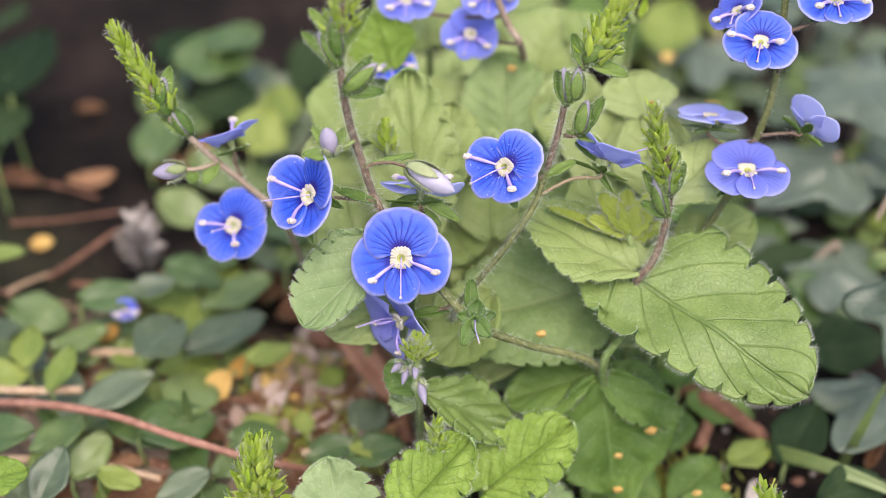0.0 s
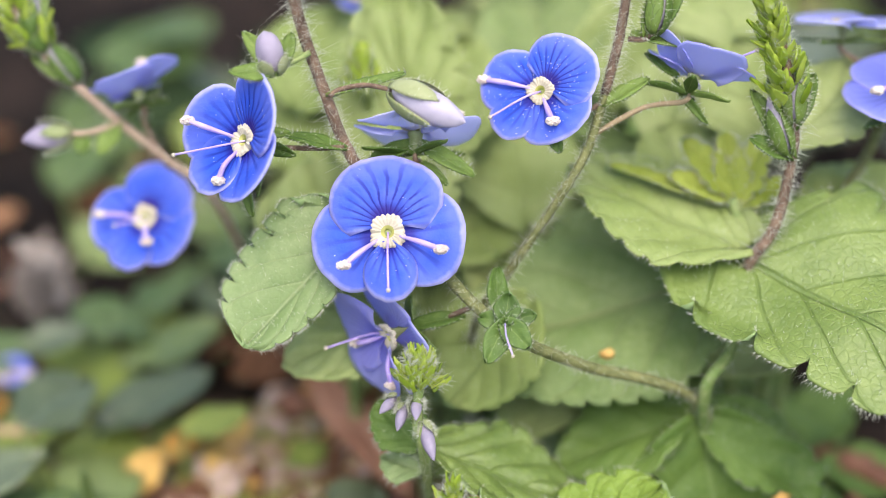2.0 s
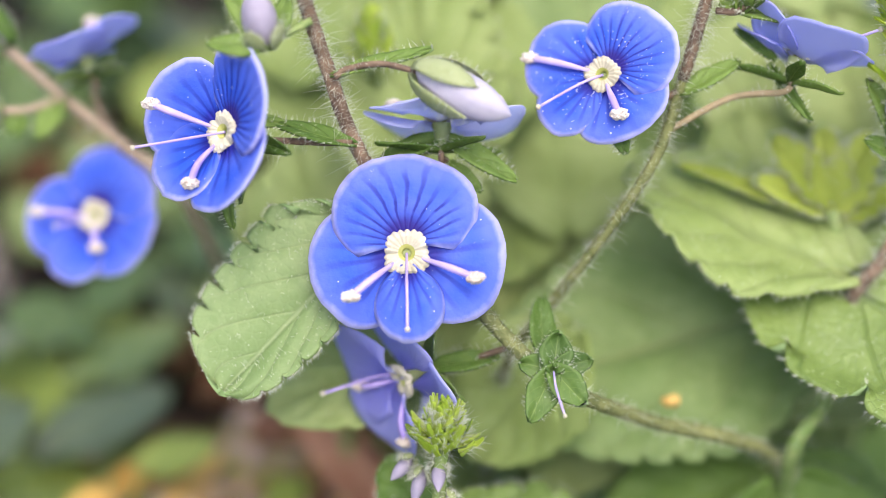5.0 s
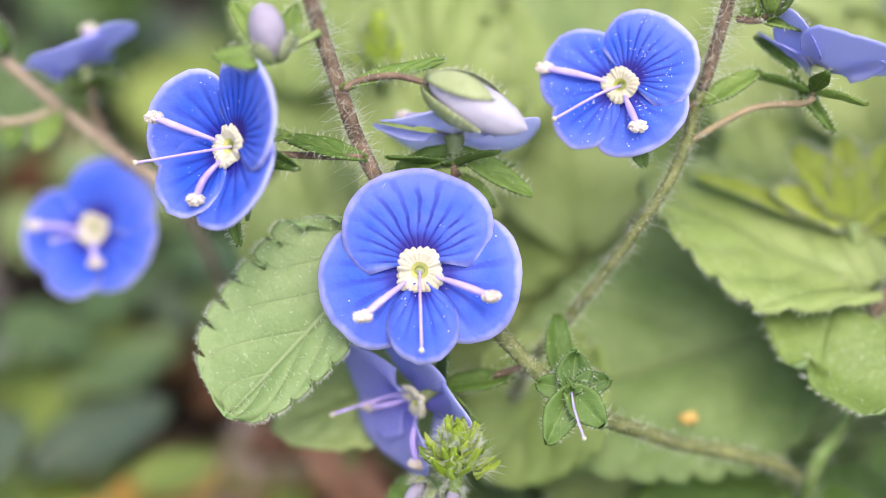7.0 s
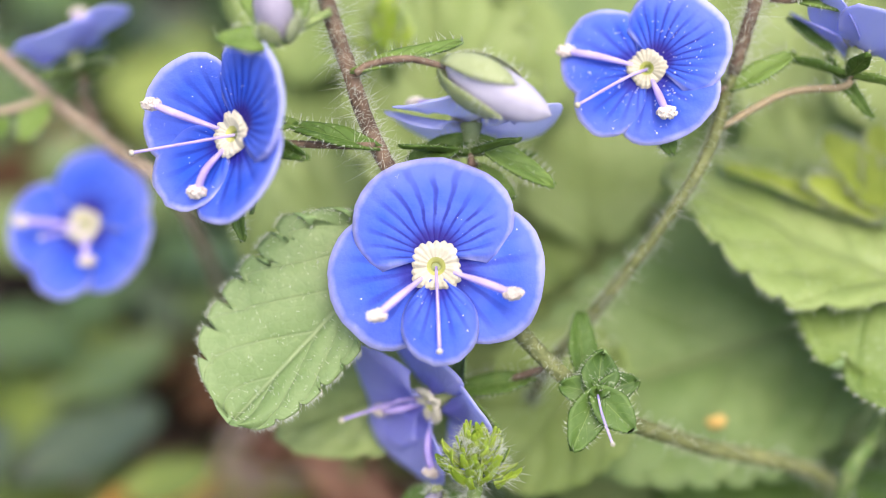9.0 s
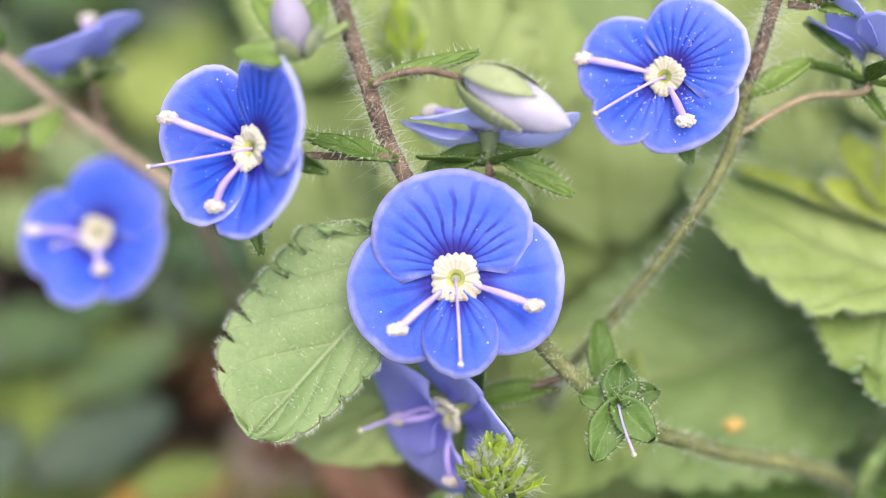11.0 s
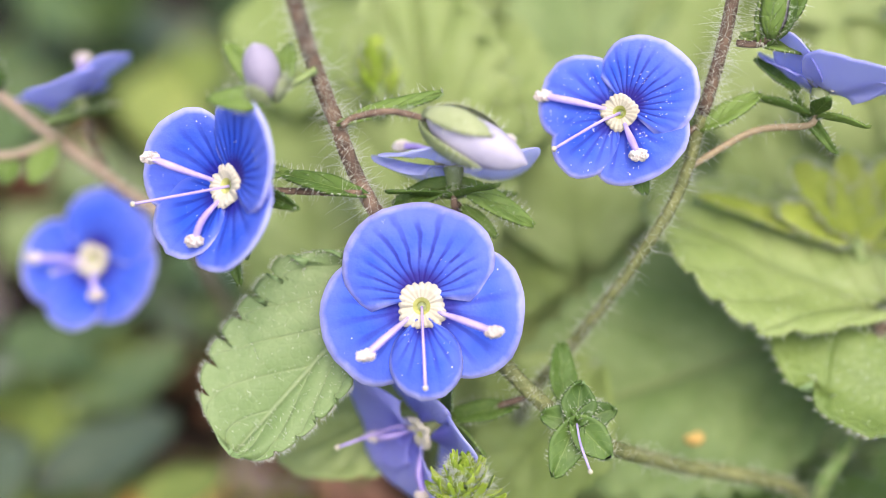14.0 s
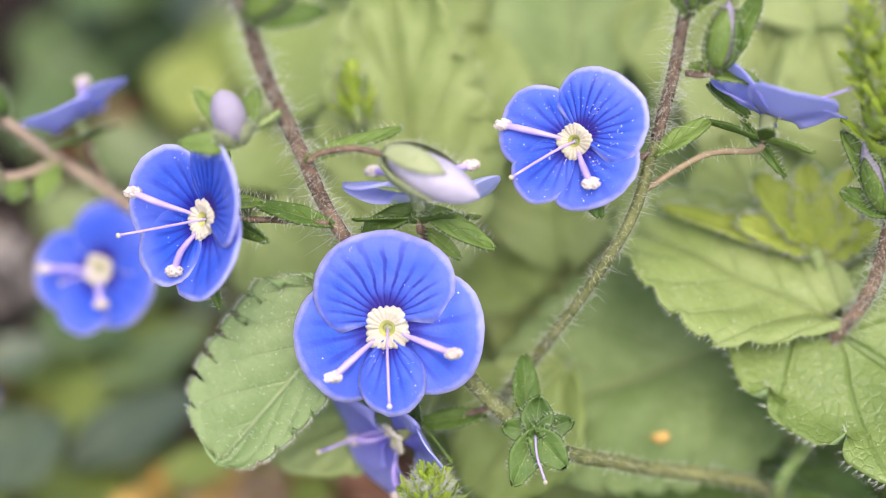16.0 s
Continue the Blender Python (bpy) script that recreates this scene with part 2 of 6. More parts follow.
COVER_LIME = leaf_material("leaf_groundcover_lime", (0.13, 0.185, 0.03), (0.25, 0.30, 0.065), (0.30, 0.40, 0.10), 4.0, 0.5, 0.4, 0.4, 0.2, 0.35, 0.25, dots=0.07)
# Near-black green: deep shade at back left and by the ivy, painted in.
COVER_SHADED = leaf_material("leaf_groundcover_shaded", (0.009, 0.022, 0.008), (0.026, 0.046, 0.017), (0.06, 0.085, 0.04), 4.0, 0.75, 0.12, 0.5, 0.1, 0.3, 0.2, dots=0.07)
COVER_GREY = leaf_material("leaf_groundcover_grey", (0.060, 0.088, 0.044), (0.130, 0.165, 0.092), (0.22, 0.26, 0.17), 4.0, 0.36, 0.5, 0.4, 0.12, 0.35, 0.25, dots=0.07)
IVY = leaf_material("leaf_ivy", (0.04, 0.064, 0.038), (0.105, 0.135, 0.092), (0.15, 0.185, 0.135), 3.0, 0.42, 0.5, 0.4, 0.08, 0.5, 0.3, dots=0.07)
DEAD = leaf_material("leaf_dead", (0.11, 0.052, 0.026), (0.28, 0.155, 0.085), (0.27, 0.15, 0.08), 4.0, 0.75, 0.15, 0.8, 0.1, 0.4, 0.6)
DEAD_RED = leaf_material("leaf_dead_red", (0.26, 0.125, 0.075), (0.47, 0.265, 0.175), (0.34, 0.18, 0.115), 4.0, 0.75, 0.15, 0.3, 0.15, 0.4, 0.6)
GOLD = plain("leaf_gold", (0.40, 0.22, 0.055), (0.62, 0.42, 0.14), 500.0, 0.7, 0.15, 0.2, vary=0.4)
BARK_RED = plain("twig_red", (0.19, 0.085, 0.058), (0.36, 0.19, 0.135), 900.0, 0.7, 0.2, 0.0, 0.8, 0.0003)
BARK = plain("twig_bark", (0.10, 0.046, 0.028), (0.28, 0.145, 0.095), 900.0, 0.8, 0.15, 0.0, 0.9, 0.0004)
STRAW = plain("twig_straw", (0.30, 0.20, 0.12), (0.50, 0.37, 0.25), 900.0, 0.75, 0.2, 0.0, 0.6)
HUSK = plain("leaf_scrap_pink", (0.36, 0.26, 0.21), (0.60, 0.48, 0.41), 700.0, 0.75, 0.15, 0.2, 0.5, vary=0.4)
GREY = plain("dry_grey", (0.17, 0.145, 0.125), (0.40, 0.36, 0.32), 900.0, 0.85, 0.1, 0.05, 0.6, vary=0.5)
STONE = plain("pebble_grey", (0.20, 0.17, 0.15), (0.42, 0.38, 0.36), 500.0, 0.8, 0.2, 0.0, 0.6, vary=0.4)
PEBBLE = plain("pebble_pale", (0.42, 0.34, 0.31), (0.66, 0.58, 0.55), 500.0, 0.8, 0.2, 0.0, 0.5)
MOSS = plain("moss", (0.23, 0.27, 0.045), (0.46, 0.48, 0.13), 900.0, 0.8, 0.1, 0.2, 0.6, vary=0.4)


def soil_material():
    n = Nodes("soil_litter_shaded", 0.1, 0.95)
    a, b, c = n.noise(60.0, 5.0, 0.7), n.noise(420.0, 5.0, 0.7), n.noise(14.0, 2.0)
    # Near-black base: shade behind and between the plants is put into the soil colour.
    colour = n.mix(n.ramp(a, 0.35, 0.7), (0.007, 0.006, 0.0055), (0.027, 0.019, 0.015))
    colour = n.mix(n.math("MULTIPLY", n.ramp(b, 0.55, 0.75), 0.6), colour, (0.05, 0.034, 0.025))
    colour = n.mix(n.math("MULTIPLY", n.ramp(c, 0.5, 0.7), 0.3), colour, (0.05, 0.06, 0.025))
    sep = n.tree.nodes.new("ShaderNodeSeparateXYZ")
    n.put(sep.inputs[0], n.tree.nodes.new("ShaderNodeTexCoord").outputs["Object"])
    # Paler litter lies front left; outside it the soil keeps its painted shade.
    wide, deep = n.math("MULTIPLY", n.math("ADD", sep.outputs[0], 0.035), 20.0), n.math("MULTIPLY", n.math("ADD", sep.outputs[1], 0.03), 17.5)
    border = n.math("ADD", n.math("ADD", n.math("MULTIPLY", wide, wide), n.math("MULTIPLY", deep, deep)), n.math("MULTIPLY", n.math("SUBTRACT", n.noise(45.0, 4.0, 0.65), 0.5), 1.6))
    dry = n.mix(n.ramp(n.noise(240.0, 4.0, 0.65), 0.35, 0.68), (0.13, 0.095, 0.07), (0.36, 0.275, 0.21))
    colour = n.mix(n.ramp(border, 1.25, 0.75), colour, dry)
    n.bump(n.math("ADD", a, b), 1.0, 0.0012)
    return n.done(colour)


SOIL = soil_material()


# ---- mesh helpers ----
def V(p):
    return Vector(p)


class Geo:
    """Points in millimetres, faces with a material slot, and a UV for each point."""

    def __init__(self):
        self.p, self.f, self.m, self.uv = [], [], [], []

    def add(self, points, faces, slot=0, uvs=None):
        k = len(self.p)
        self.p += [tuple(q) for q in points]
        self.uv += uvs if uvs else [(0.5, 0.5)] * len(points)
        self.f += [tuple(i + k for i in face) for face in faces]
        self.m += [slot] * len(faces)
        return k


def mesh(name, geo, mats):
    me = bpy.data.meshes.new(name)
    me.from_pydata([(x * MM, y * MM, z * MM) for x, y, z in geo.p], [], geo.f)
    for m in mats:
        me.materials.append(m)
    me.polygons.foreach_set("material_index", geo.m)
    me.polygons.foreach_set("use_smooth", [True] * len(geo.f))
    layer = me.uv_layers.new(name="uv")
    at = np.empty(len(me.loops), dtype=np.int32)
    me.loops.foreach_get("vertex_index", at)
    layer.data.foreach_set("uv", np.array(geo.uv, dtype=np.float32)[at].ravel())
    me.update()
    return me


def thing(name, base, label, category, group="", kind=""):
    ob = new(name)
    ob.empty_display_size = 0.002
    ob.location = V(base) * MM
    return tagged(ob, label, category, group, kind)


def part(name, geo, mats, parent, label=""):
    """ONE mesh under a thing or a part; its points are given in the place's own millimetres."""
    ob = new(name, geo if isinstance(geo, bpy.types.Mesh) else mesh(name, geo, mats))
    ob.parent = parent
    root = parent
    while root.parent:
        root = root.parent
    if parent.type == "EMPTY":
        ob.matrix_parent_inverse = Matrix.Translation(-root.location)
    return tagged(ob, label)


def smooth_path(points, steps=6):
    """A Catmull-Rom curve through the points."""
    pts = [V(p) for p in points]
    if len(pts) == 2:
        return [pts[0].lerp(pts[1], i / steps) for i in range(steps + 1)]
    ext = [pts[0] * 2 - pts[1], *pts, pts[-1] * 2 - pts[-2]]
    out = []
    for a, b, c, d in zip(ext, ext[1:], ext[2:], ext[3:]):
        for i in range(steps):
            t = i / steps
            out.append(0.5 * (2 * b + (c - a) * t + (2 * a - 5 * b + 4 * c - d) * t * t + (3 * b - a - 3 * c + d) * t**3))
    return out + [pts[-1]]


def tube(geo, points, r0, r1, sides=10, slot=0, rough=0.0, cap=True, steps=6, shape=None):
    """A round, tapered rod along a curve."""
    line = smooth_path(points, steps)
    n = len(line)
    ref = V((0.31, 0.77, 0.55))
    pts, uvs = [], []
    for i, p in enumerate(line):
        way = (line[min(i + 1, n - 1)] - line[max(i - 1, 0)]).normalized()
        a = way.cross(ref).normalized()
        b = way.cross(a)
        t = i / (n - 1)
        r = (shape(t) if shape else 1.0) * (r0 + (r1 - r0) * t)
        for k in range(sides):
            w = 2 * math.pi * k / sides
            s = r * (1 + rough * noise.noise(p * 1.7 + V((k * 2.3, 0, 0))))
            pts.append(p + (a * math.cos(w) + b * math.sin(w)) * s)
            uvs.append((t, k / sides))
    faces = [(i * sides + k, i * sides + (k + 1) % sides, (i + 1) * sides + (k + 1) % sides, (i + 1) * sides + k) for i in range(n - 1) for k in range(sides)]
    if cap:
        faces += [tuple(range(sides))[::-1], tuple((n - 1) * sides + k for k in range(sides))]
    geo.add(pts, faces, slot, uvs)
    return line


def hair(geo, root, way, length, r=0.022, bend=None, slot=0):
    """One fine tapered hair."""
    bend = bend if bend is not None else V((0, 0, 0))
    a = way.orthogonal().normalized()
    b = way.cross(a).normalized()
    pts = []
    for t, s in ((0.0, 1.0), (0.4, 0.8), (0.75, 0.5)):
        c = root + way * (length * t) + bend * (length * t * t)
        pts += [c + (a * math.cos(w) + b * math.sin(w)) * (r * s) for w in (0, 2.094, 4.189)]
    pts.append(root + way * length + bend * length)
    faces = [(i * 3 + k, i * 3 + (k + 1) % 3, i * 3 + 3 + (k + 1) % 3, i * 3 + 3 + k) for i in range(2) for k in range(3)]
    faces += [(6 + k, 6 + (k + 1) % 3, 9) for k in range(3)]
    geo.add(pts, faces, slot)


def hairs_on(line, radius, per_mm, length, rng, droop=0.5, thick=0.024):
    geo = Geo()
    for p, q in zip(line, line[1:]):
        seg = q - p
        for _ in range(int(seg.length * per_mm + rng.random())):
            way = seg.normalized()
            a = way.orthogonal().normalized()
            b = way.cross(a)
            w = rng.uniform(0, 2 * math.pi)
            out = a * math.cos(w) + b * math.sin(w)
            at = p.lerp(q, rng.random()) + out * radius * 0.9
            hair(geo, at, (out + way * rng.uniform(-0.3, 0.5)).normalized(), length * rng.uniform(0.4, 1.25), thick,
                 V((rng.uniform(-1, 1), rng.uniform(-1, 1), rng.uniform(-1, 0.6))) * droop)
    return geo


def sheet(geo, grid, uvs, thick, top=0, under=0):
    """A thin solid blade from a grid of points: upper face, lower face and rim."""
    nu, nv = len(grid), len(grid[0])
    flat = [p for row in grid for p in row]
    low = []
    for i in range(nu):
        for j in range(nv):
            a = grid[min(i + 1, nu - 1)][j] - grid[max(i - 1, 0)][j]
            b = grid[i][min(j + 1, nv - 1)] - grid[i][max(j - 1, 0)]
            n = a.cross(b)
            n = n.normalized() if n.length > 1e-9 else UP
            low.append(grid[i][j] - n * thick)
    uv = [q for row in uvs for q in row]
    quad = [(i * nv + j, (i + 1) * nv + j, (i + 1) * nv + j + 1, i * nv + j + 1) for i in range(nu - 1) for j in range(nv - 1)]
    geo.add(flat, quad, top, uv)
    geo.add(low, [f[::-1] for f in quad], under, uv)
    k = len(geo.p) - 2 * nu * nv
    ring = [i * nv for i in range(nu)] + [(nu - 1) * nv + j for j in range(1, nv)] + [i * nv + nv - 1 for i in range(nu - 2, -1, -1)] + [j for j in range(nv - 2, 0, -1)]
    m = nu * nv
    geo.f += [(k + b, k + a, k + m + a, k + m + b) for a, b in zip(ring, ring[1:] + ring[:1])]
    geo.m += [top] * len(ring)


def blade(base, tip, normal, half, teeth=8, deep=0.16, quilt=0.25, fold=0.15, droop=0.1, cordate=0.12, ribs=5.0, thick=0.16, wave=0.3, seed=0, fine=5, nv=15, wide=2.6, blunt=2.4, skew=0.0, slit=0.0, lean=0.0, ear=0.0):
    """A leaf blade with rounded teeth, a grooved midrib, sunken side veins and a gentle bend. Returns the mesh data and its margin."""
    base, tip, normal = V(base), V(tip), V(normal)
    along = tip - base
    length = along.length
    x = along.normalized()
    y = normal.cross(x).normalized()
    z = x.cross(y)
    nu = max(teeth * fine, 14) + 1
    rng = random.Random(seed)
    ph = rng.uniform(0, 6)
    grid, uvs = [], []
    margin = []
    for i in range(nu):
        u = i / (nu - 1)
        body = min(1.0, (u + 0.015) * wide) ** 0.62 * max(0.0, 1 - u**blunt) ** 0.55
        row, ruv = [], []
        for j in range(nv):
            v = 2 * j / (nv - 1) - 1
            a = abs(v)
            cut = 1.0
            if teeth:
                phase = (u * teeth + (0.17 if v > 0 else 0.0)) % 1.0
                lobe = min(1.0, 1.25 * math.sin(math.pi * min(1.0, phase ** 0.75)) ** 0.55) if 0 < phase < 1 else 0.0
                if slit:
                    near = min(phase, 1 - phase)
                    lobe = min(1.0, near / slit) ** 0.6 * (0.88 + 0.12 * math.sin(math.pi * phase))
                cut = 1 - deep * (1 - lobe) * a**(5 if slit else 3)
            w = half * body * cut * v * (1 + skew if v > 0 else 1 - skew)
            back = cordate * (1 - ear if v > 0 else 1) * length * a * a * (1 - u) ** 4
            s = u * length - back + (0.05 * length * a * a * (1 - u)) + lean * length * a * (1 - u)
            q = (u - 0.375 * a) * ribs
            ridge = abs(math.sin(math.pi * q))
            h = quilt * (ridge**0.6 - 0.6) * min(1.0, 3 * a) * (1 - 0.5 * a) - quilt * 0.9 * math.exp(-((a / 0.07) ** 2))
            h += fold * half * a**1.3 * (1 - 0.5 * u) - droop * length * u * u
            h += wave * half * 0.25 * math.sin(5.2 * u + ph + (1.3 if v > 0 else 0)) * a * a + 0.12 * half * noise.noise(V((u * 3.1, v * 1.7, seed * 1.37)))
            row.append(base + x * s + y * w + z * h)
            ruv.append((u, 0.5 + 0.5 * v))
        grid.append(row)
        uvs.append(ruv)
    for i in range(nu):
        margin += [(grid[i][0], (grid[i][0] - grid[i][2]).normalized(), z), (grid[i][-1], (grid[i][-1] - grid[i][-3]).normalized(), z)]
    geo = Geo()
    sheet(geo, grid, uvs, thick, 0, 1)
    return geo, margin, grid


def fringe(margin, n, length, seed):
    """Fine hairs along a leaf's margin."""
    rng, geo = random.Random(seed), Geo()
    for _ in range(n):
        p, out, z = margin[rng.randrange(len(margin))]
        hair(geo, p + z * -0.05, (out + V((rng.uniform(-.5, .5), rng.uniform(-.5, .5), rng.uniform(-.4, .5)))).normalized(), length * rng.uniform(0.4, 1.2), 0.010, V((rng.uniform(-.3, .3), rng.uniform(-.3, .3), rng.uniform(-.3, .3))))
    return geo


def leaf(parent, base, tip, normal, half, mat=None, hairs=0, label="", hair_length=0.5, down=0, **how):
    geo, margin, grid = blade(base, tip, normal, half, **how)
    ob = part("leaf", geo, [mat or LEAF, LEAF_BACK], parent, label)
    if hairs:
        part("leaf_hairs", fringe(margin, int(hairs * 3.2), hair_length, how.get("seed", 0)), [HAIR], ob)["kind"] = "stuff"
    if down:
        rng, g = random.Random(how.get("seed", 0) + 5), Geo()
        for _ in range(down):
            i, j = rng.randrange(1, len(grid) - 1), rng.randrange(1, len(grid[0]) - 1)
            n = (grid[i + 1][j] - grid[i - 1][j]).cross(grid[i][j + 1] - grid[i][j - 1]).normalized()
            p = grid[i][j].lerp(grid[i + 1][j + 1], rng.random())
            ball(g, p + n * 0.02, rng.uniform(0.012, 0.032), (1, 1, 0.7), 0, 3, 5)
            hair(g, p, (n + V((rng.uniform(-.6, .6), rng.uniform(-.6, .6), rng.uniform(-.3, .3)))).normalized(), rng.uniform(0.2, 0.45), 0.012)
        part("leaf_down", g, [HAIR], ob)["kind"] = "stuff"
    return ob, grid


def ball(geo, centre, r, squash=(1, 1, 1), slot=0, rings=6, sides=9, rough=0.0, seed=0.0):
    c = V(centre)
    pts, faces = [], []
    for i in range(1, rings):
        a = math.pi * i / rings
        for k in range(sides):
            w = 2 * math.pi * k / sides
            d = V((math.sin(a) * math.cos(w) * squash[0], math.sin(a) * math.sin(w) * squash[1], math.cos(a) * squash[2]))
            pts.append(c + d * (r * (1 + rough * noise.noise(d * 2.7 + V((seed, seed * 2, 0))))))
    n = len(pts)
    pts += [c + V((0, 0, r * squash[2])), c - V((0, 0, r * squash[2]))]
    for i in range(rings - 2):
        faces += [(i * sides + k, i * sides + (k + 1) % sides, (i + 1) * sides + (k + 1) % sides, (i + 1) * sides + k)[::-1] for k in range(sides)]
    faces += [(n, k, (k + 1) % sides) for k in range(sides)]
    faces += [(n + 1, (rings - 2) * sides + (k + 1) % sides, (rings - 2) * sides + k) for k in range(sides)]
    geo.add(pts, faces, slot)


# ---- flowers ----
# Each petal: direction, half width, middle and half length of its outline, opening angle, height over its neighbours.
UPPER = ("upper_petal", 91, 0.76, 0.43, 0.58, 139, 0.14)
LEFT = ("side_petal", 193, 0.60, 0.51, 0.50, 138, 0.0)
RIGHT = ("side_petal", -12, 0.63, 0.51, 0.50, 138, 0.0)
LOWER = ("lower_petal", -90, 0.37, 0.53, 0.38, 150, 0.19)
# A flower whose petals stand further apart.
OPEN = (("side_petal", 207, 0.60, 0.57, 0.52, 140, 0.0), ("side_petal", -8, 0.68, 0.48, 0.46, 140, 0.0), ("lower_petal", -91, 0.46, 0.57, 0.46, 150, 0.08), ("upper_petal", 90, 0.68, 0.50, 0.56, 130, 0.14))

# A flower shaped to fit the camera's view: two petals bent forwards, two bent back.
DROOPING = (("upper_petal", 150, 0.74, 0.50, 0.54, 138, 0.36), ("side_petal", 218, 0.68, 0.52, 0.52, 138, 0.28), ("lower_petal", -62, 0.78, 0.48, 0.50, 142, -0.50), ("side_petal", 78, 0.62, 0.44, 0.46, 138, -0.25))


def petal(axes4, R, spec, cup, seed, wavy, ends=12, ns=13, nq=25):
    """A petal as a fan from the throat to a rounded outline. axes4: centre, right, up and normal."""
    c, ex, ey, n = axes4
    _, turn, b, mid, half, wide, lift = spec
    ca, sa = math.cos(radians(turn)), math.sin(radians(turn))
    rng = random.Random(seed)
    k1, k2, ph = rng.uniform(0.95, 1.05), rng.uniform(0.96, 1.04), rng.uniform(0, 6)
    grid, uvs = [], []
    for i in range(ns):
        s = i / (ns - 1)
        row, ruv = [], []
        for j in range(nq):
            q = 2 * j / (nq - 1) - 1
            psi = radians(wide) * q
            ox, oy = b * k1 * math.sin(psi), mid + half * k2 * math.cos(psi)
            rag = 1 + 0.045 * noise.noise(V((q * 2.5, seed, 0))) + 0.022 * noise.noise(V((q * 9, seed, 4)))
            px, py = ox * s * rag, 0.1 + (oy * rag - 0.1) * s
            x, y = py * ca - px * sa, py * sa + px * ca
            r2 = x * x + y * y
            h = cup * r2 + lift * min(1, 3 * s) * 0.5 + wavy * (s**2) * math.sin(4.5 * q + ph) * 0.5 - 0.09 * s**6
            h += 0.035 * s * s * noise.noise(V((q * 2.2, s * 2, seed * 3.1)))
            row.append(c + (ex * x + ey * y + n * h) * R)
            ruv.append((0.5 + 0.5 * q, s))
        grid.append(row)
        uvs.append(ruv)
    geo = Geo()
    sheet(geo, grid, uvs, 0.09, 0, 1)
    return geo, grid


def stamen(geo, c, ex, ey, n, R, turn, reach, rise, start=0.17, thick=0.2):
    """A filament that leans out over the petals, with a pollen-covered anther."""
    ca, sa = math.cos(radians(turn)), math.sin(radians(turn))
    way = ex * ca + ey * sa
    a, d = c + (way * start + n * 0.08) * R, c + (way * reach + n * rise) * R
    m = a.lerp(d, 0.5) + n * (0.06 * R)
    tube(geo, [a, m, d], thick * 0.7, thick, 8, 0, shape=lambda t: 0.7 + 0.5 * math.sin(math.pi * min(1, t * 0.9)))
    return d, way


def flower(parent, centre, normal, roll, R, label="", cup=0.12, seed=1, wavy=0.05, tone=None, stamens=((222, 0.72, 0.34), (-22, 0.78, 0.32)), style=(-90, 0.72, 0.2), pollen=0, sepals=True, petals=(LEFT, RIGHT, LOWER, UPPER), stalk=None, stalk_mat=None, fine=True, under=None):
    """An open speedwell flower: cream throat, four petals, two stamens, a style and four sepals; stalk: the way back to the stem."""
    c, n = V(centre), V(normal).normalized()
    ey = (VIEW_UP - n * VIEW_UP.dot(n)).normalized()
    ex = ey.cross(n)
    t = radians(roll)
    ex, ey = ex * math.cos(t) + ey * math.sin(t), ey * math.cos(t) - ex * math.sin(t)
    def toward(p):
        """Direction, reach and rise of a tip whose place is known."""
        d = (V(p) - c) / R
        x, y = d.dot(ex), d.dot(ey)
        return math.degrees(math.atan2(y, x)), math.hypot(x, y), d.dot(n)

    tone = tone or PETAL
    rng = random.Random(seed)
    g = Geo()
    rings = ((0.02, -0.08, 1), (0.04, -0.03, 1), (0.055, 0.02, 1), (0.085, 0.06, 0), (0.16, 0.085, 0), (0.205, 0.08, 0), (0.228, 0.05, 0), (0.21, 0.01, 0))
    sides = 84
    pts = []
    for r, h, _ in rings:
        for k in range(sides):
            w = 2 * math.pi * k / sides
            lobe = 1 + (0.10 * abs(math.sin(w * 10.5 + seed)) * (0.7 + 0.5 * math.sin(w * 3 + seed * 2)) - 0.02 + 0.07 * math.cos(4 * (w - 0.8))) * min(1, max(0, (r - 0.1) * 8))
            pts.append(c + (ex * math.cos(w) * r * lobe + ey * math.sin(w) * r * lobe + n * (h * 0.85 + 0.03 * abs(math.sin(w * 10.5 + seed)) * (r > 0.1) - 0.05 * max(0.0, math.cos(2 * (w - 0.1))) ** 12 * (r > 0.1))) * R)
    for i in range(len(rings) - 1):
        g.add(pts[i * sides:(i + 2) * sides], [(k, (k + 1) % sides, sides + (k + 1) % sides, sides + k)[::-1] for k in range(sides)], rings[i][2])
    g.add(pts[:sides], [tuple(range(sides))], 1)
    tube(g, [c - n * 0.02 * R, c - n * 0.2 * R, c - n * 0.36 * R], 0.13 * R, 0.05 * R, 10, 2)
    ob = part("flower", g, [CREAM, LIME, BUD_SEPAL], parent, label)
    grids = []
    for i, spec in enumerate(petals):
        geo, grid = petal((c, ex, ey, n), R, spec, cup, seed * 7 + i, wavy)
        part(spec[0], geo, [PETAL_SOFT if tone is PETAL and spec[0] != "upper_petal" else tone, under if under else PETAL_BACK_LIT if tone in (PETAL_SIDE, PETAL_SHADE, PETAL_WHITISH) else PETAL_BACK], ob)
        grids.append(grid)
    for i, given in enumerate(stamens):
        turn, reach, rise = given if abs(given[2]) < 2 and abs(given[1]) < 2 else toward(given)
        g = Geo()
        tip, way = stamen(g, c, ex, ey, n, R, turn, reach, rise)
        st = part("stamen", g, [FILAMENT], ob)
        g = Geo()
        ball(g, tip, 0.42, (1.2, 0.75, 0.75), 0, 10, 14, 0.5, seed + i)
        for _ in range(60):
            d = V((rng.gauss(0, 1), rng.gauss(0, 1), rng.gauss(0, 1))).normalized()
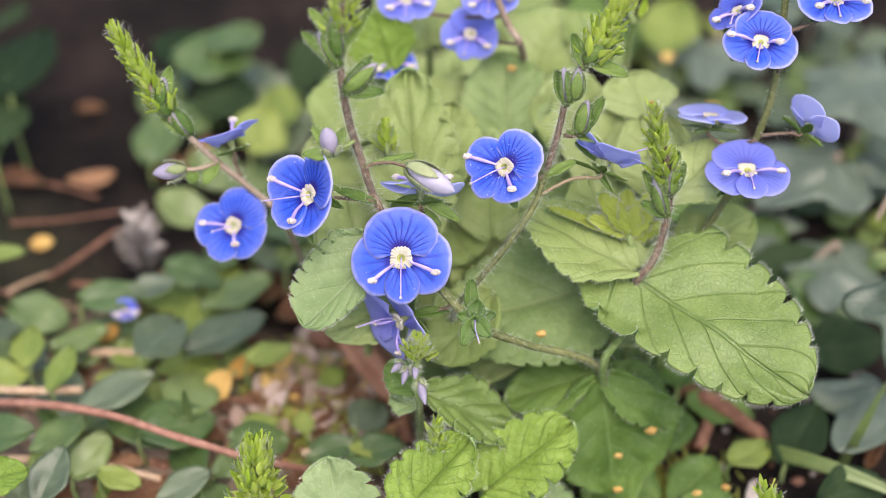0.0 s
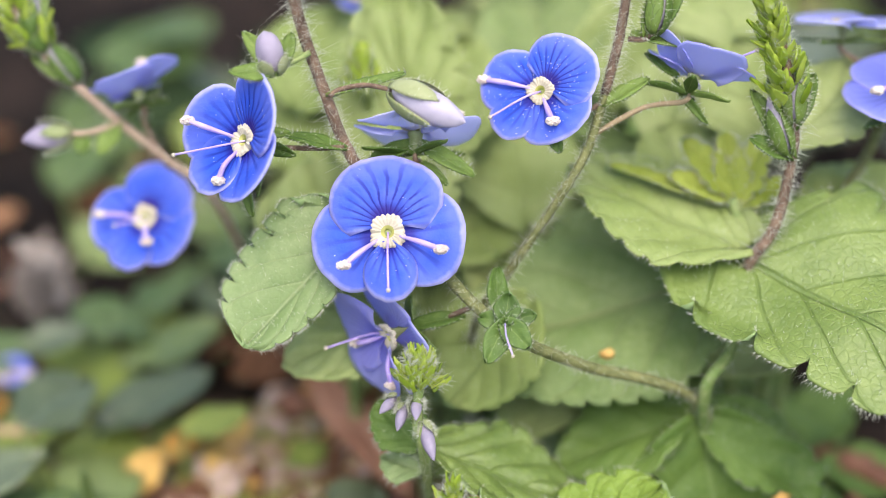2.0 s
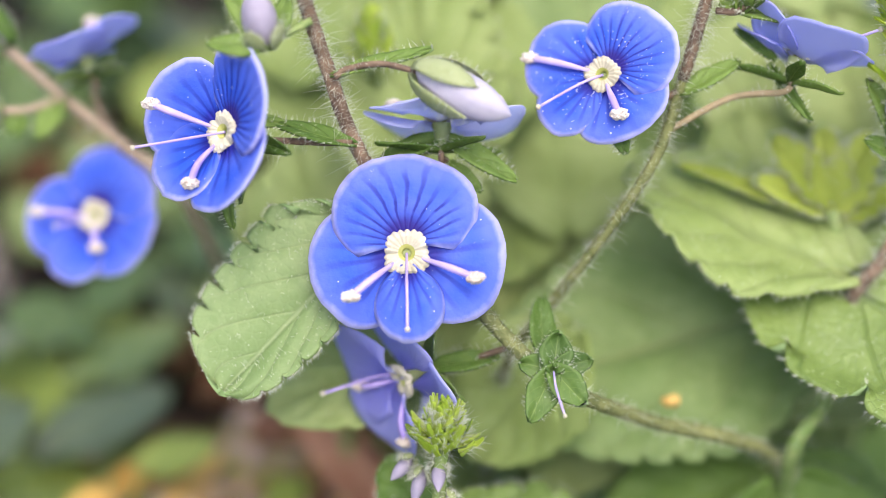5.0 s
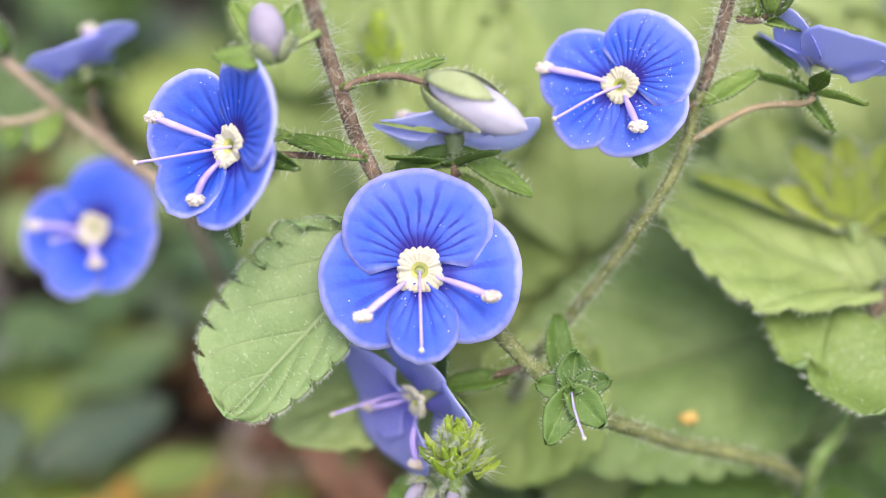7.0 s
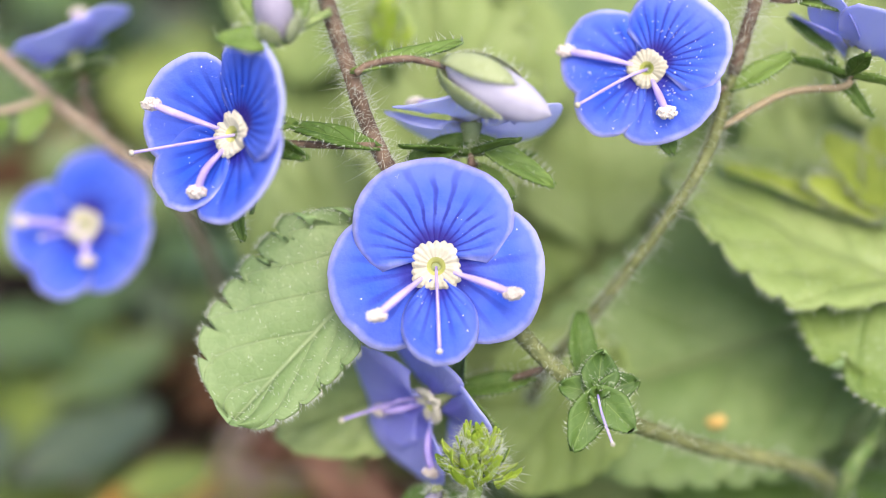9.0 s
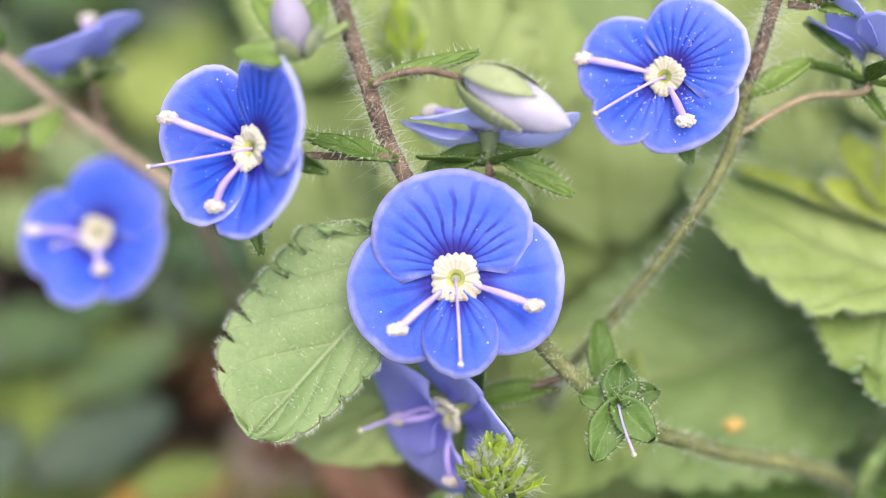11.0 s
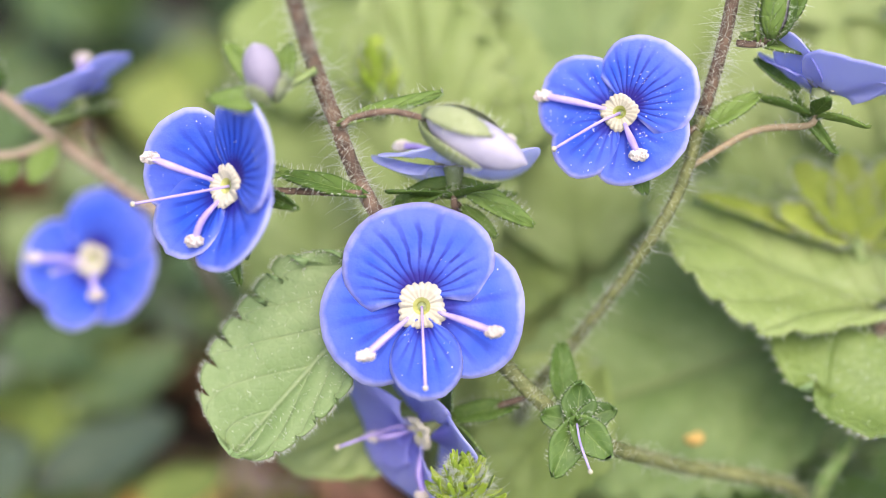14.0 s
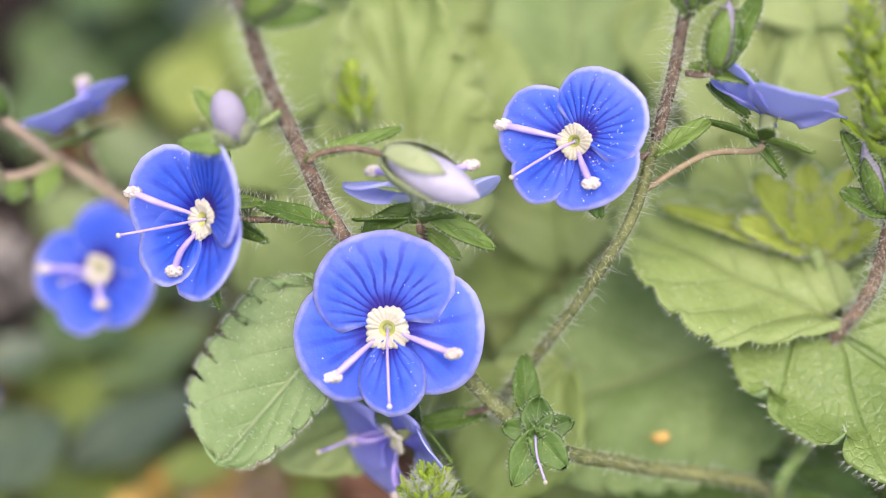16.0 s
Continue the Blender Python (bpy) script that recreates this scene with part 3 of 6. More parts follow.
            ball(g, tip + V((d.x * 1.2, d.y * 0.75, d.z * 0.75)) * 0.42, rng.uniform(0.05, 0.10), (1, 1, 1), 0, 3, 5)
        part("anther", g, [ANTHER], ob, "white anther covered in pollen")
    if style:
        turn, reach, rise = style if abs(style[2]) < 2 else toward(style)
        way = ex * math.cos(radians(turn)) + ey * math.sin(radians(turn))
        g = Geo()
        end = c + (way * reach + n * rise) * R
        tube(g, [c, c + (way * 0.3 + n * 0.18) * R, end], 0.075, 0.085, 7, 0)
        ball(g, end, 0.17, (1, 1, 1), 1, 6, 8)
        part("style", g, [FILAMENT, CREAM], ob)
    if pollen:
        g = Geo()
        spots = []
        for _ in range(max(3, pollen // 7)):
            grid = rng.choice(grids[:3] * 2 + grids[3:])
            spots.append((grid, rng.uniform(0.3, 0.98), rng.uniform(0.15, 0.85)))
        for k in range(pollen):
            grid, s, q = rng.choice(spots) if k % 3 else (rng.choice(grids), rng.uniform(0.25, 0.97), rng.uniform(0.1, 0.9))
            s, q = min(0.97, s + rng.gauss(0, 0.05)), min(0.95, max(0.05, q + rng.gauss(0, 0.04)))
            p = grid[int(s * (len(grid) - 1))][int(q * (len(grid[0]) - 1))]
            size = rng.uniform(0.012, 0.034) * (1.7 if rng.random() < 0.12 else 1)
            ball(g, p + n * 0.03 + (ex * rng.gauss(0, 1) + ey * rng.gauss(0, 1)) * 0.13, size, (1, rng.uniform(0.6, 1), 0.8), 0, 4, 5, 0.5, k)
        part("pollen_grains", g, [POLLEN], ob)["kind"] = "stuff"
    back = c - n * (0.36 * R)
    if sepals:
        for turn in (35, 145, 215, 325):
            way = ex * math.cos(radians(turn + rng.uniform(-8, 8))) + ey * math.sin(radians(turn))
            geo, margin, _ = blade(back, back + (way * 0.8 + n * 0.12) * R, n, 0.62, teeth=0, quilt=0.05, fold=0.3, droop=0.1, cordate=0, thick=0.12, seed=seed + turn, nv=7, wide=2.2, blunt=1.5)
            sp = part("sepal", geo, [SEPAL, SEPAL], ob)
            if fine:
                part("sepal_hairs", fringe(margin, 45, 0.45, seed + turn), [HAIR], parent)["kind"] = "stuff"
    if stalk:
        g = Geo()
        line = tube(g, [back + n * 0.5, back - n * 0.6, *stalk], 0.19, 0.2, 9, 0, 0.15)
        sk = part("flower_stalk", g, [stalk_mat or STEM], parent)
        if fine:
            part("stalk_hairs", hairs_on(line, 0.2, 16, 0.45, rng, 0.6, 0.012), [HAIR], sk)["kind"] = "stuff"
    return ob


def bud(parent, base, tip, r, seed=1, cover=0.55, name="bud", sepal_mat=None, body=None, blunt=0.0):
    """A closed flower: a folded lavender body held by four sepals."""
    base, tip = V(base), V(tip)
    ax = (tip - base)
    L = ax.length
    z = ax.normalized()
    x = z.orthogonal().normalized()
    y = z.cross(x)
    g = Geo()
    n, sides = 12, 18
    pts, uvs = [], []
    for i in range(n + 1):
        t = i / n
        rad = r * (max(0.0, math.sin(math.pi * t ** (0.85 + blunt))) ** (0.8 - blunt) * 0.98 + 0.02)
        for k in range(sides):
            w = 2 * math.pi * k / sides + t * 0.9
            fold = 1 + 0.10 * math.cos(3 * w + seed) * t + (0.07 if (k % 6) == 0 else 0)
            pts.append(base + z * (L * t) + (x * math.cos(w) + y * math.sin(w)) * (rad * fold))
            uvs.append((k / sides, t))
    faces = [(i * sides + k, i * sides + (k + 1) % sides, (i + 1) * sides + (k + 1) % sides, (i + 1) * sides + k) for i in range(n) for k in range(sides)]
    g.add(pts, faces, 0, uvs)
    ob = part(name, g, [body or BUD], parent)
    rng, fuzz = random.Random(seed + 300), Geo()
    for k in range(4):
        w = math.pi / 4 + k * math.pi / 2 + seed
        out = x * math.cos(w) + y * math.sin(w)
        side = z.cross(out)
        grid, uv = [], []
        nu, nv = 11, 7
        for i in range(nu):
            u = i / (nu - 1)
            rad = r * (max(0.0, math.sin(math.pi * min(1, (u * cover * 1.0 + 0.02) ** 0.8))) ** 0.7) * 1.10 + 0.10 + (0.06 * r * u**3)
            wid = (0.60 if cover < 0.8 else 0.86) * r * math.sin(math.pi * min(1.0, u * 0.93 + 0.07)) ** 0.8
            row, ru = [], []
            for j in range(nv):
                v = 2 * j / (nv - 1) - 1
                a = v * wid / max(rad, 0.15)
                row.append(base + z * (L * cover * u - 0.1) + (out * math.cos(a) + side * math.sin(a)) * rad)
                ru.append((u, 0.5 + 0.5 * v))
            grid.append(row)
            uv.append(ru)
        g = Geo()
        sheet(g, grid, uv, 0.10)
        part("sepal", g, [sepal_mat or BUD_SEPAL], ob)
        for _ in range(95):
            i, j = rng.randrange(nu), rng.choice((0, 0, nv - 1, nv - 1, rng.randrange(nv)))
            p = grid[i][j]
            away = (p - (base + z * (p - base).dot(z))).normalized()
            hair(fuzz, p, (away + z * rng.uniform(-0.2, 0.9) + side * rng.uniform(-.8, .8)).normalized(), rng.uniform(0.25, 0.65), 0.012, V((rng.uniform(-.4, .4), rng.uniform(-.4, .4), rng.uniform(-.4, .2))))
    part("bud_hairs", fuzz, [HAIR], ob)["kind"] = "stuff"
    return ob


def small_leaf_mesh(name, length, half, mats, curl, seed=0):
    geo, margin, _ = blade((0, 0, 0), (length, 0, 0), (0, 0, 1), half, teeth=0, quilt=0.06, fold=0.3, droop=-curl, cordate=0, thick=0.05, wave=0.6, seed=seed, nv=9, wide=2.4, blunt=1.2)
    return mesh(name, geo, list(mats))


BRACTS = [small_leaf_mesh("bract", 1.7, 0.50, (BRACT, BRACT), 0.20, 1), small_leaf_mesh("bract", 1.4, 0.54, (BRACT, BRACT), -0.06, 2), small_leaf_mesh("bract", 2.0, 0.42, (BRACT, BRACT), 0.02, 4), small_leaf_mesh("bract", 1.6, 0.50, (BRACT_DEEP, BRACT), 0.24, 6)]


def set_small(parent, shared, p, way, out, size, name="bract"):
    """Places a shared small leaf: it grows from p along way, its upper face towards the axis."""
    x = V(way).normalized()
    z = (-V(out) + x * x.dot(V(out))).normalized()
    y = z.cross(x)
    m = Matrix.Identity(4)
    for i, a in enumerate((x, y, z)):
        m[0][i], m[1][i], m[2][i] = a * size
    m.translation = V(p) * MM
    ob = new(name, shared)
    ob.parent = parent
    ob.matrix_parent_inverse = Matrix.Translation(-parent.location)
    ob.matrix_basis = m
    return ob


def spike(parent, foot, top, wide, n, seed, size=1.0, lean=0.72):
    """The tip of a raceme: overlapping bracts and bud scales set spirally round its axis, smaller and denser upwards."""
    rng = random.Random(seed)
    foot, top = V(foot), V(top)
    ax = (top - foot)
    z = ax.normalized()
    x = z.orthogonal().normalized()
    y = z.cross(x)
    bristles = Geo()
    for i in range(n):
        t = (i / (n - 1)) ** 0.8
        w = i * 2.39996 + rng.uniform(-0.3, 0.3)
        out = x * math.cos(w) + y * math.sin(w)
        spread = wide * (1 - 0.6 * t) * rng.uniform(0.12, 0.46)
        way = z * (0.75 + 0.5 * t) + out * (lean * (1.1 - 0.7 * t) * rng.uniform(0.3, 1.6)) + V((rng.uniform(-.3, .3), rng.uniform(-.3, .3), 0))
        set_small(parent, rng.choice(BRACTS), foot + ax * (t * 0.93) + out * spread, way, out, size * (1.1 - 0.45 * t) * rng.uniform(0.8, 1.2))
        for _ in range(11):
            p = foot + ax * (t * 0.93) + out * spread + way.normalized() * (size * (1.1 - 0.45 * t) * rng.uniform(0.2, 1.3))
            hair(bristles, p, (out + V((rng.uniform(-.8, .8), rng.uniform(-.8, .8), rng.uniform(-.4, .8)))).normalized(), rng.uniform(0.3, 0.8), 0.013, V((rng.uniform(-.5, .5), rng.uniform(-.5, .5), rng.uniform(-.3, .5))))
    part("tip_hairs", bristles, [HAIR], parent)["kind"] = "stuff"


def stem(parent, points, r0, r1, mat, seed, hairs=3.0, length=0.7, name="stem"):
    g = Geo()
    line = tube(g, points, r0, r1, 12, 0, 0.12, steps=8)
    ob = part(name, g, [mat], parent)
    if hairs:
        part("stem_hairs", hairs_on(line, (r0 + r1) / 2, hairs * 2.6, length * 1.15, random.Random(seed), 0.9, 0.0125), [HAIR], ob)["kind"] = "stuff"
        part("stem_fuzz", hairs_on(line, (r0 + r1) / 2, hairs * 4.5, length * 0.5, random.Random(seed + 1), 1.0, 0.0095), [HAIR], ob)["kind"] = "stuff"
    return line


def grounded(p, dx=0.0, dy=0.0):
    """The point on the ground under p."""
    return (p[0] + dx, p[1] + dy, -8.7)


# ---- the ground ----
def ground_height(x, y):
    near = math.exp(-((x * x + y * y) / 90.0**2))
    return (1.6 * noise.noise(V((x * 0.06, y * 0.06, 0))) + 0.7 * noise.noise(V((x * 0.25, y * 0.25, 3)))) * (0.4 + near) - 8.2


def build_ground():
    g = Geo()
    rings, sides = [0.0], 120
    r = 1.2
    while r < 130:
        rings.append(r)
        r += 1.2
    while r < 400000:
        rings.append(r)
        r *= 1.35
    pts = []
    for r in rings:
        for k in range(sides):
            w = 2 * math.pi * k / sides
            x, y = r * math.cos(w), r * math.sin(w) + 25
            pts.append((x, y, ground_height(x, y) - 1.0 if r < 400 else -9.2))
    g.add(pts, [(i * sides + k, i * sides + (k + 1) % sides, (i + 1) * sides + (k + 1) % sides, (i + 1) * sides + k)[::-1] for i in range(len(rings) - 1) for k in range(sides)])
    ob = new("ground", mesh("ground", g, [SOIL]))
    tagged(ob, "brown soil with fine leaf litter, its dark parts painted as shade", "ground", kind="structure")


build_ground()

# ---- plant that carries the large middle flower ----
a = thing("speedwell_plant", (24.83, 10.61, -8.20), "germander speedwell with open blue flowers on a hairy stem", "wildflower", "speedwell plants")
stem(a, [(25.09, 12.29, -10.50), (23.01, 4.67, 11.60), (13.62, 3.27, 17.85), (9.20, 2.26, 21.36), (5.38, 4.30, 23.81), (1.34, 9.05, 26.44)], 0.42, 0.46, STEM_OLIVE, 4, 7.0, 0.5)
stem(a, [(1.34, 9.05, 26.44), (-2.55, 10.76, 31.97), (-4.44, 12.93, 36.97), (-5.84, 13.96, 42.96), (-6.41, 15.48, 49.42), (-5.96, 16.81, 54.29), (-4.91, 18.46, 58.77)], 0.44, 0.40, STEM, 5, 17.0, 0.85)
flower(a, (-0.15, 6.08, 28.78), (-0.020, -0.662, 0.749), 2, 5.62, "large open blue flower facing outwards", 0.02, 11, 0.03, stamens=((-3.25, 3.04, 28.36), (3.64, 3.98, 28.71)), style=(-0.17, 1.82, 26.95), pollen=40, stalk=[(1.37, 7.39, 27.04)])
flower(a, (-10.11, 10.38, 34.28), (-0.659, -0.473, 0.586), -56, 5.0, "open blue flower turned sideways, dusted with pollen", 0.34, 12, 0.06, petals=OPEN, stamens=((-14.38, 12.14, 35.06), (-12.09, 8.24, 32.39)), style=(-15.44, 10.55, 33.18), pollen=60, stalk=[(-6.10, 11.47, 32.68), (-3.11, 10.16, 33.49)])
flower(a, (-0.42, 4.32, 20.60), (-0.840, -0.540, -0.050), 0, 4.8, "pale violet flower seen from the side", 0.30, 13, 0.16, PETAL_SHADE, petals=DROOPING, stamens=((172, 0.60, 0.38), (-100, 0.72, 0.30)), style=(-5.31, 4.14, 19.70), pollen=6, stalk=[(2.88, 5.33, 20.90), (5.72, 4.50, 22.89)])
flower(a, (2.00, 12.95, 32.75), (0.030, 0.748, 0.663), 10, 4.7, "pale violet flower seen edge-on", 0.16, 14, 0.22, PETAL_WHITISH, pollen=0, style=(90, 0.5, 0.5), stalk=[(2.18, 11.67, 30.76), (1.80, 9.68, 28.49)])
# nodding bud on an arched stalk
g = Geo()
line = tube(g, [(-3.94, 12.14, 36.61), (-3.19, 12.30, 37.05), (-1.33, 12.13, 37.45), (0.64, 11.64, 37.23)], 0.19, 0.18, 9, 0, 0.15)
sk = part("bud_stalk", g, [STEM], a)
part("stalk_hairs", hairs_on(line, 0.2, 16, 0.5, random.Random(3), 0.6, 0.012), [HAIR], sk)["kind"] = "stuff"
bud(a, (0.52, 11.68, 37.28), (5.72, 9.07, 35.94), 1.22, 2, 0.66, body=BUD_WHITE, blunt=0.14)
# closed bud higher up
g = Geo()
tube(g, [(-5.08, 12.95, 39.82), (-6.46, 12.21, 39.51), (-7.35, 11.65, 39.51)], 0.22, 0.25, 8)
part("bud_stalk", g, [STEM_GREEN], a)
bud(a, (-7.47, 11.31, 39.17), (-8.16, 13.00, 41.71), 0.95, 1, 0.40, blunt=0.28)
for p, q, s in (((-7.36, 11.63, 39.21), (-9.63, 13.27, 41.56), 1), ((-7.12, 11.72, 39.29), (-6.39, 13.65, 41.23), 2), ((-7.45, 11.13, 39.41), (-10.56, 10.97, 39.96), 3)):
    leaf(a, p, q, (-0.302, -0.426, 0.853), 0.75, SEPAL, 20, teeth=0, quilt=0.05, seed=s, nv=7)
# empty calyx with a leftover style
for q, h, s in (((8.37, 3.59, 24.80), 1.2, 1), ((9.65, -0.08, 22.71), 1.15, 2), ((6.54, -0.43, 21.81), 1.15, 3), ((6.17, 2.65, 23.38), 0.95, 4), ((10.14, 2.70, 23.48), 0.95, 5)):
    leaf(a, (7.95, 2.06, 23.33), q, (0.050, -0.700, 0.712), h * 1.06, CALYX, 26, hair_length=0.34, teeth=0, quilt=0.12, fold=0.3, droop=0.05, seed=s, nv=9, wide=2.2, blunt=1.3)
leaf(a, (7.47, 4.03, 22.56), (7.66, 6.81, 24.62), (0.314, -0.593, 0.741), 0.9, SEPAL, 20, teeth=0, quilt=0.08, fold=0.3, seed=9, nv=7)
g = Geo()
tube(g, [(7.96, 1.79, 23.47), (8.00, 0.21, 23.63), (8.39, -1.16, 22.98)], 0.06, 0.06, 7)
ball(g, (8.39, -1.16, 22.98), 0.13, slot=1)
part("style", g, [FILAMENT, CREAM], a)
g = Geo()
tube(g, [(9.70, 2.45, 20.99), (7.46, 1.83, 22.64)], 0.26, 0.4, 9)
part("bud_stalk", g, [STEM_GREEN], a)
# bracts along the stem
for p, q, n, h, s in (
    ((-3.82, 12.38, 36.56), (1.42, 13.45, 37.92), (-0.212, -0.075, 0.974), 0.8, 1), ((-3.11, 10.26, 33.31), (-7.63, 12.07, 33.99), (0.000, -0.225, 0.974), 0.8, 2), ((2.00, 12.37, 32.17), (6.25, 10.09, 30.88), (0.000, -0.251, 0.968), 1.0, 3),
    ((1.81, 12.28, 32.08), (-1.44, 11.26, 31.76), (0.000, -0.251, 0.968), 1.0, 4), ((2.43, 11.53, 30.90), (4.19, 10.15, 29.95), (0.000, -0.447, 0.894), 0.6, 5), ((4.82, 4.77, 21.74), (0.50, 4.84, 21.11), (0.000, -0.359, 0.933), 0.9, 6),
    ((-10.47, 9.70, 30.92), (-10.05, 7.67, 29.59), (-0.309, -0.511, 0.802), 0.5, 7), ((-10.28, 12.44, 33.65), (-6.88, 11.94, 33.86), (0.000, -0.359, 0.933), 0.7, 8)):
    leaf(a, p, q, n, h * 0.78, SEPAL, 40, teeth=0, quilt=0.08, fold=0.35, seed=s, nv=7)
# buds and bracts at the head of the stem
for foot, top, r, s in (((-5.85, 14.13, 45.95), (-2.46, 15.37, 48.60), 1.3, 1), ((-6.50, 15.12, 48.35), (-8.68, 16.97, 51.62), 1.25, 2), ((-6.44, 15.09, 49.73), (-7.08, 17.41, 53.48), 1.2, 3)):
    bud(a, foot, top, r * 0.68, s, 0.93, sepal_mat=SEPAL)
for p, q, s in (((-5.73, 13.79, 45.61), (-1.76, 13.74, 46.27), 1), ((-5.97, 13.91, 45.73), (-3.23, 15.96, 49.19), 2), ((-6.35, 14.85, 48.79), (-10.28, 16.97, 51.62), 3), ((-6.44, 15.50, 50.15), (-3.43, 17.83, 53.89), 4), ((-6.26, 15.45, 48.69), (-7.69, 15.03, 48.27), 5), ((-6.32, 15.92, 50.57), (-9.43, 17.83, 53.89), 6)):
    leaf(a, p, q, (0.000, -0.403, 0.915), 0.8, SEPAL, 60, teeth=0, quilt=0.08, fold=0.4, seed=s, nv=7)
spike(a, (-6.14, 15.96, 52.02), (-4.74, 18.87, 59.18), 4.0, 100, 7, 0.85)

# ---- plant with the flower beside a curved stem ----
b = thing("speedwell_plant", (5.60, 21.47, -8.20), "speedwell with a blue flower, buds and a curved hairy stem", "wildflower", "speedwell plants")
stem(b, [(4.87, 21.80, -10.50), (5.57, 9.03, 16.11), (8.19, 8.28, 22.42), (11.86, 9.50, 27.87), (14.40, 11.64, 31.14), (16.00, 14.72, 34.10)], 0.30, 0.35, STEM_OLIVE, 9, 10.0, 0.6)
stem(b, [(16.00, 14.72, 34.10), (17.15, 16.40, 38.04), (17.91, 17.75, 41.36), (19.80, 19.39, 45.55), (21.24, 20.75, 48.33)], 0.37, 0.35, STEM, 10, 17.0, 0.9)
flower(b, (11.25, 14.00, 35.09), (-0.263, -0.607, 0.750), -50, 4.35, "open blue flower dusted with white pollen", 0.08, 21, 0.05, petals=OPEN, stamens=((7.15, 15.51, 35.34), (11.97, 11.40, 34.21)), style=(7.48, 12.43, 34.06), pollen=230, stalk=[(14.24, 13.92, 33.30), (15.61, 14.09, 33.74)])
flower(b, (22.50, 14.80, 35.40), (0.400, 0.700, 0.590), 200, 4.2, "pale violet flower seen from below its rim", 0.42, 22, 0.14, PETAL_SIDE, stamens=(), style=(25, 1.0, 0.62), under=PETAL_BACK_LIT, stalk_mat=STEM_PINK, stalk=[(18.78, 14.12, 33.21), (15.00, 12.60, 32.05)])
for p, q, n, h, s in (
    ((15.99, 14.04, 33.70), (19.08, 14.93, 35.43), (-0.304, -0.323, 0.896), 0.9, 1), ((12.01, 12.14, 32.65), (12.44, 10.98, 31.77), (0.000, -0.707, 0.707), 0.7, 2), ((21.13, 14.95, 34.74), (23.08, 12.27, 32.78), (-0.507, -0.609, 0.609), 0.45, 3), ((18.19, 16.25, 38.17), (21.88, 15.30, 37.93), (0.000, -0.141, 0.990), 0.9, 4),
    ((21.25, 15.30, 35.10), (19.28, 17.10, 36.19), (0.000, -0.225, 0.974), 0.6, 5)):
    leaf(b, p, q, n, h * 0.78, SEPAL, 40, teeth=0, quilt=0.08, fold=0.35, seed=s + 20, nv=7)
for foot, top, r, s in (((19.56, 15.60, 38.65), (20.24, 17.69, 41.73), 1.2, 1), ((18.08, 17.51, 41.56), (17.57, 19.43, 44.89), 1.15, 2), ((18.84, 17.35, 42.10), (19.13, 18.96, 45.12), 1.1, 3), ((19.80, 19.39, 45.55), (22.45, 20.32, 47.90), 1.2, 4)):
    bud(b, foot, top, r * 0.68, s, 0.92, sepal_mat=SEPAL)
for p, q, s in (((19.39, 15.74, 38.37), (21.96, 17.86, 41.90), 1), ((19.08, 15.83, 38.45), (20.09, 17.07, 41.53), 2), ((17.89, 17.30, 41.34), (16.78, 19.13, 44.59), 3), ((18.36, 17.28, 41.75), (19.02, 18.25, 44.13), 4), ((20.11, 19.39, 45.55), (24.46, 18.05, 44.92), 5), ((19.80, 18.96, 45.12), (18.50, 20.75, 48.33), 6), ((20.67, 19.86, 46.73), (23.97, 19.46, 47.04), 7)):
    leaf(b, p, q, (0.000, -0.447, 0.894), 0.85, SEPAL, 60, teeth=0, quilt=0.08, fold=0.4, seed=s + 30, nv=7)
g = Geo()
tube(g, [(17.76, 16.03, 37.95), (18.78, 15.64, 38.13), (19.56, 15.60, 38.65)], 0.22, 0.25, 8)
part("bud_stalk", g, [STEM], b)
spike(b, (20.23, 19.39, 45.55), (24.54, 22.77, 53.18), 3.4, 95, 8, 1.2, lean=0.8)

# ---- leaning plant over the bare soil ----
c = thing("speedwell_plant", (-12.49, 33.17, -8.20), "leaning speedwell with blue flowers and a lime-green tip", "wildflower", "speedwell plants")
stem(c, [(-12.70, 35.13, -10.50), (-14.33, 19.64, 21.06), (-18.47, 21.18, 25.43), (-21.93, 22.18, 28.56), (-25.30, 23.19, 31.96), (-27.70, 24.19, 34.80), (-29.35, 25.48, 37.51), (-30.90, 26.53, 39.97)], 0.38, 0.36, STEM_FADED, 11, 4.0, 0.5)
flower(c, (-20.30, 18.32, 21.83), (-0.202, -0.601, 0.773), -28, 4.5, "open blue flower hanging from a leaning stem", 0.05, 31, 0.05, petals=OPEN, stamens=((205, 0.75, 0.3), (-44, 0.55, 0.3)), style=(-130, 0.5, 0.3), stalk=[(-18.58, 20.58, 23.42), (-18.36, 21.19, 25.15)])
flower(c, (-20.34, 23.54, 30.62), (-0.322, 0.622, 0.713), -10, 3.8, "blue flower seen from below", 0.38, 32, 0.10, PETAL_SIDE, stamens=((150, 0.5, 0.6),), style=None, stalk=[(-20.01, 22.65, 28.31), (-19.00, 21.51, 25.76)])
g = Geo()
tube(g, [(-21.93, 22.14, 28.51), (-24.04, 21.21, 28.28), (-25.95, 20.87, 28.50)], 0.24, 0.26, 8)
part("bud_stalk", g, [STEM_FADED], c)
bud(c, (-25.56, 20.87, 28.50), (-29.26, 20.05, 28.53), 1.0, 4, 0.6)
for foot, top, r, s in (((-24.78, 23.10, 31.87), (-27.14, 24.80, 34.72), 1.1, 1), ((-27.07, 23.80, 34.28), (-29.05, 25.41, 36.73), 1.1, 2), ((-27.94, 24.03, 35.35), (-27.53, 26.16, 38.20), 1.1, 3)):
    bud(c, foot, top, r * 0.75, s, 0.9, sepal_mat=SEPAL)
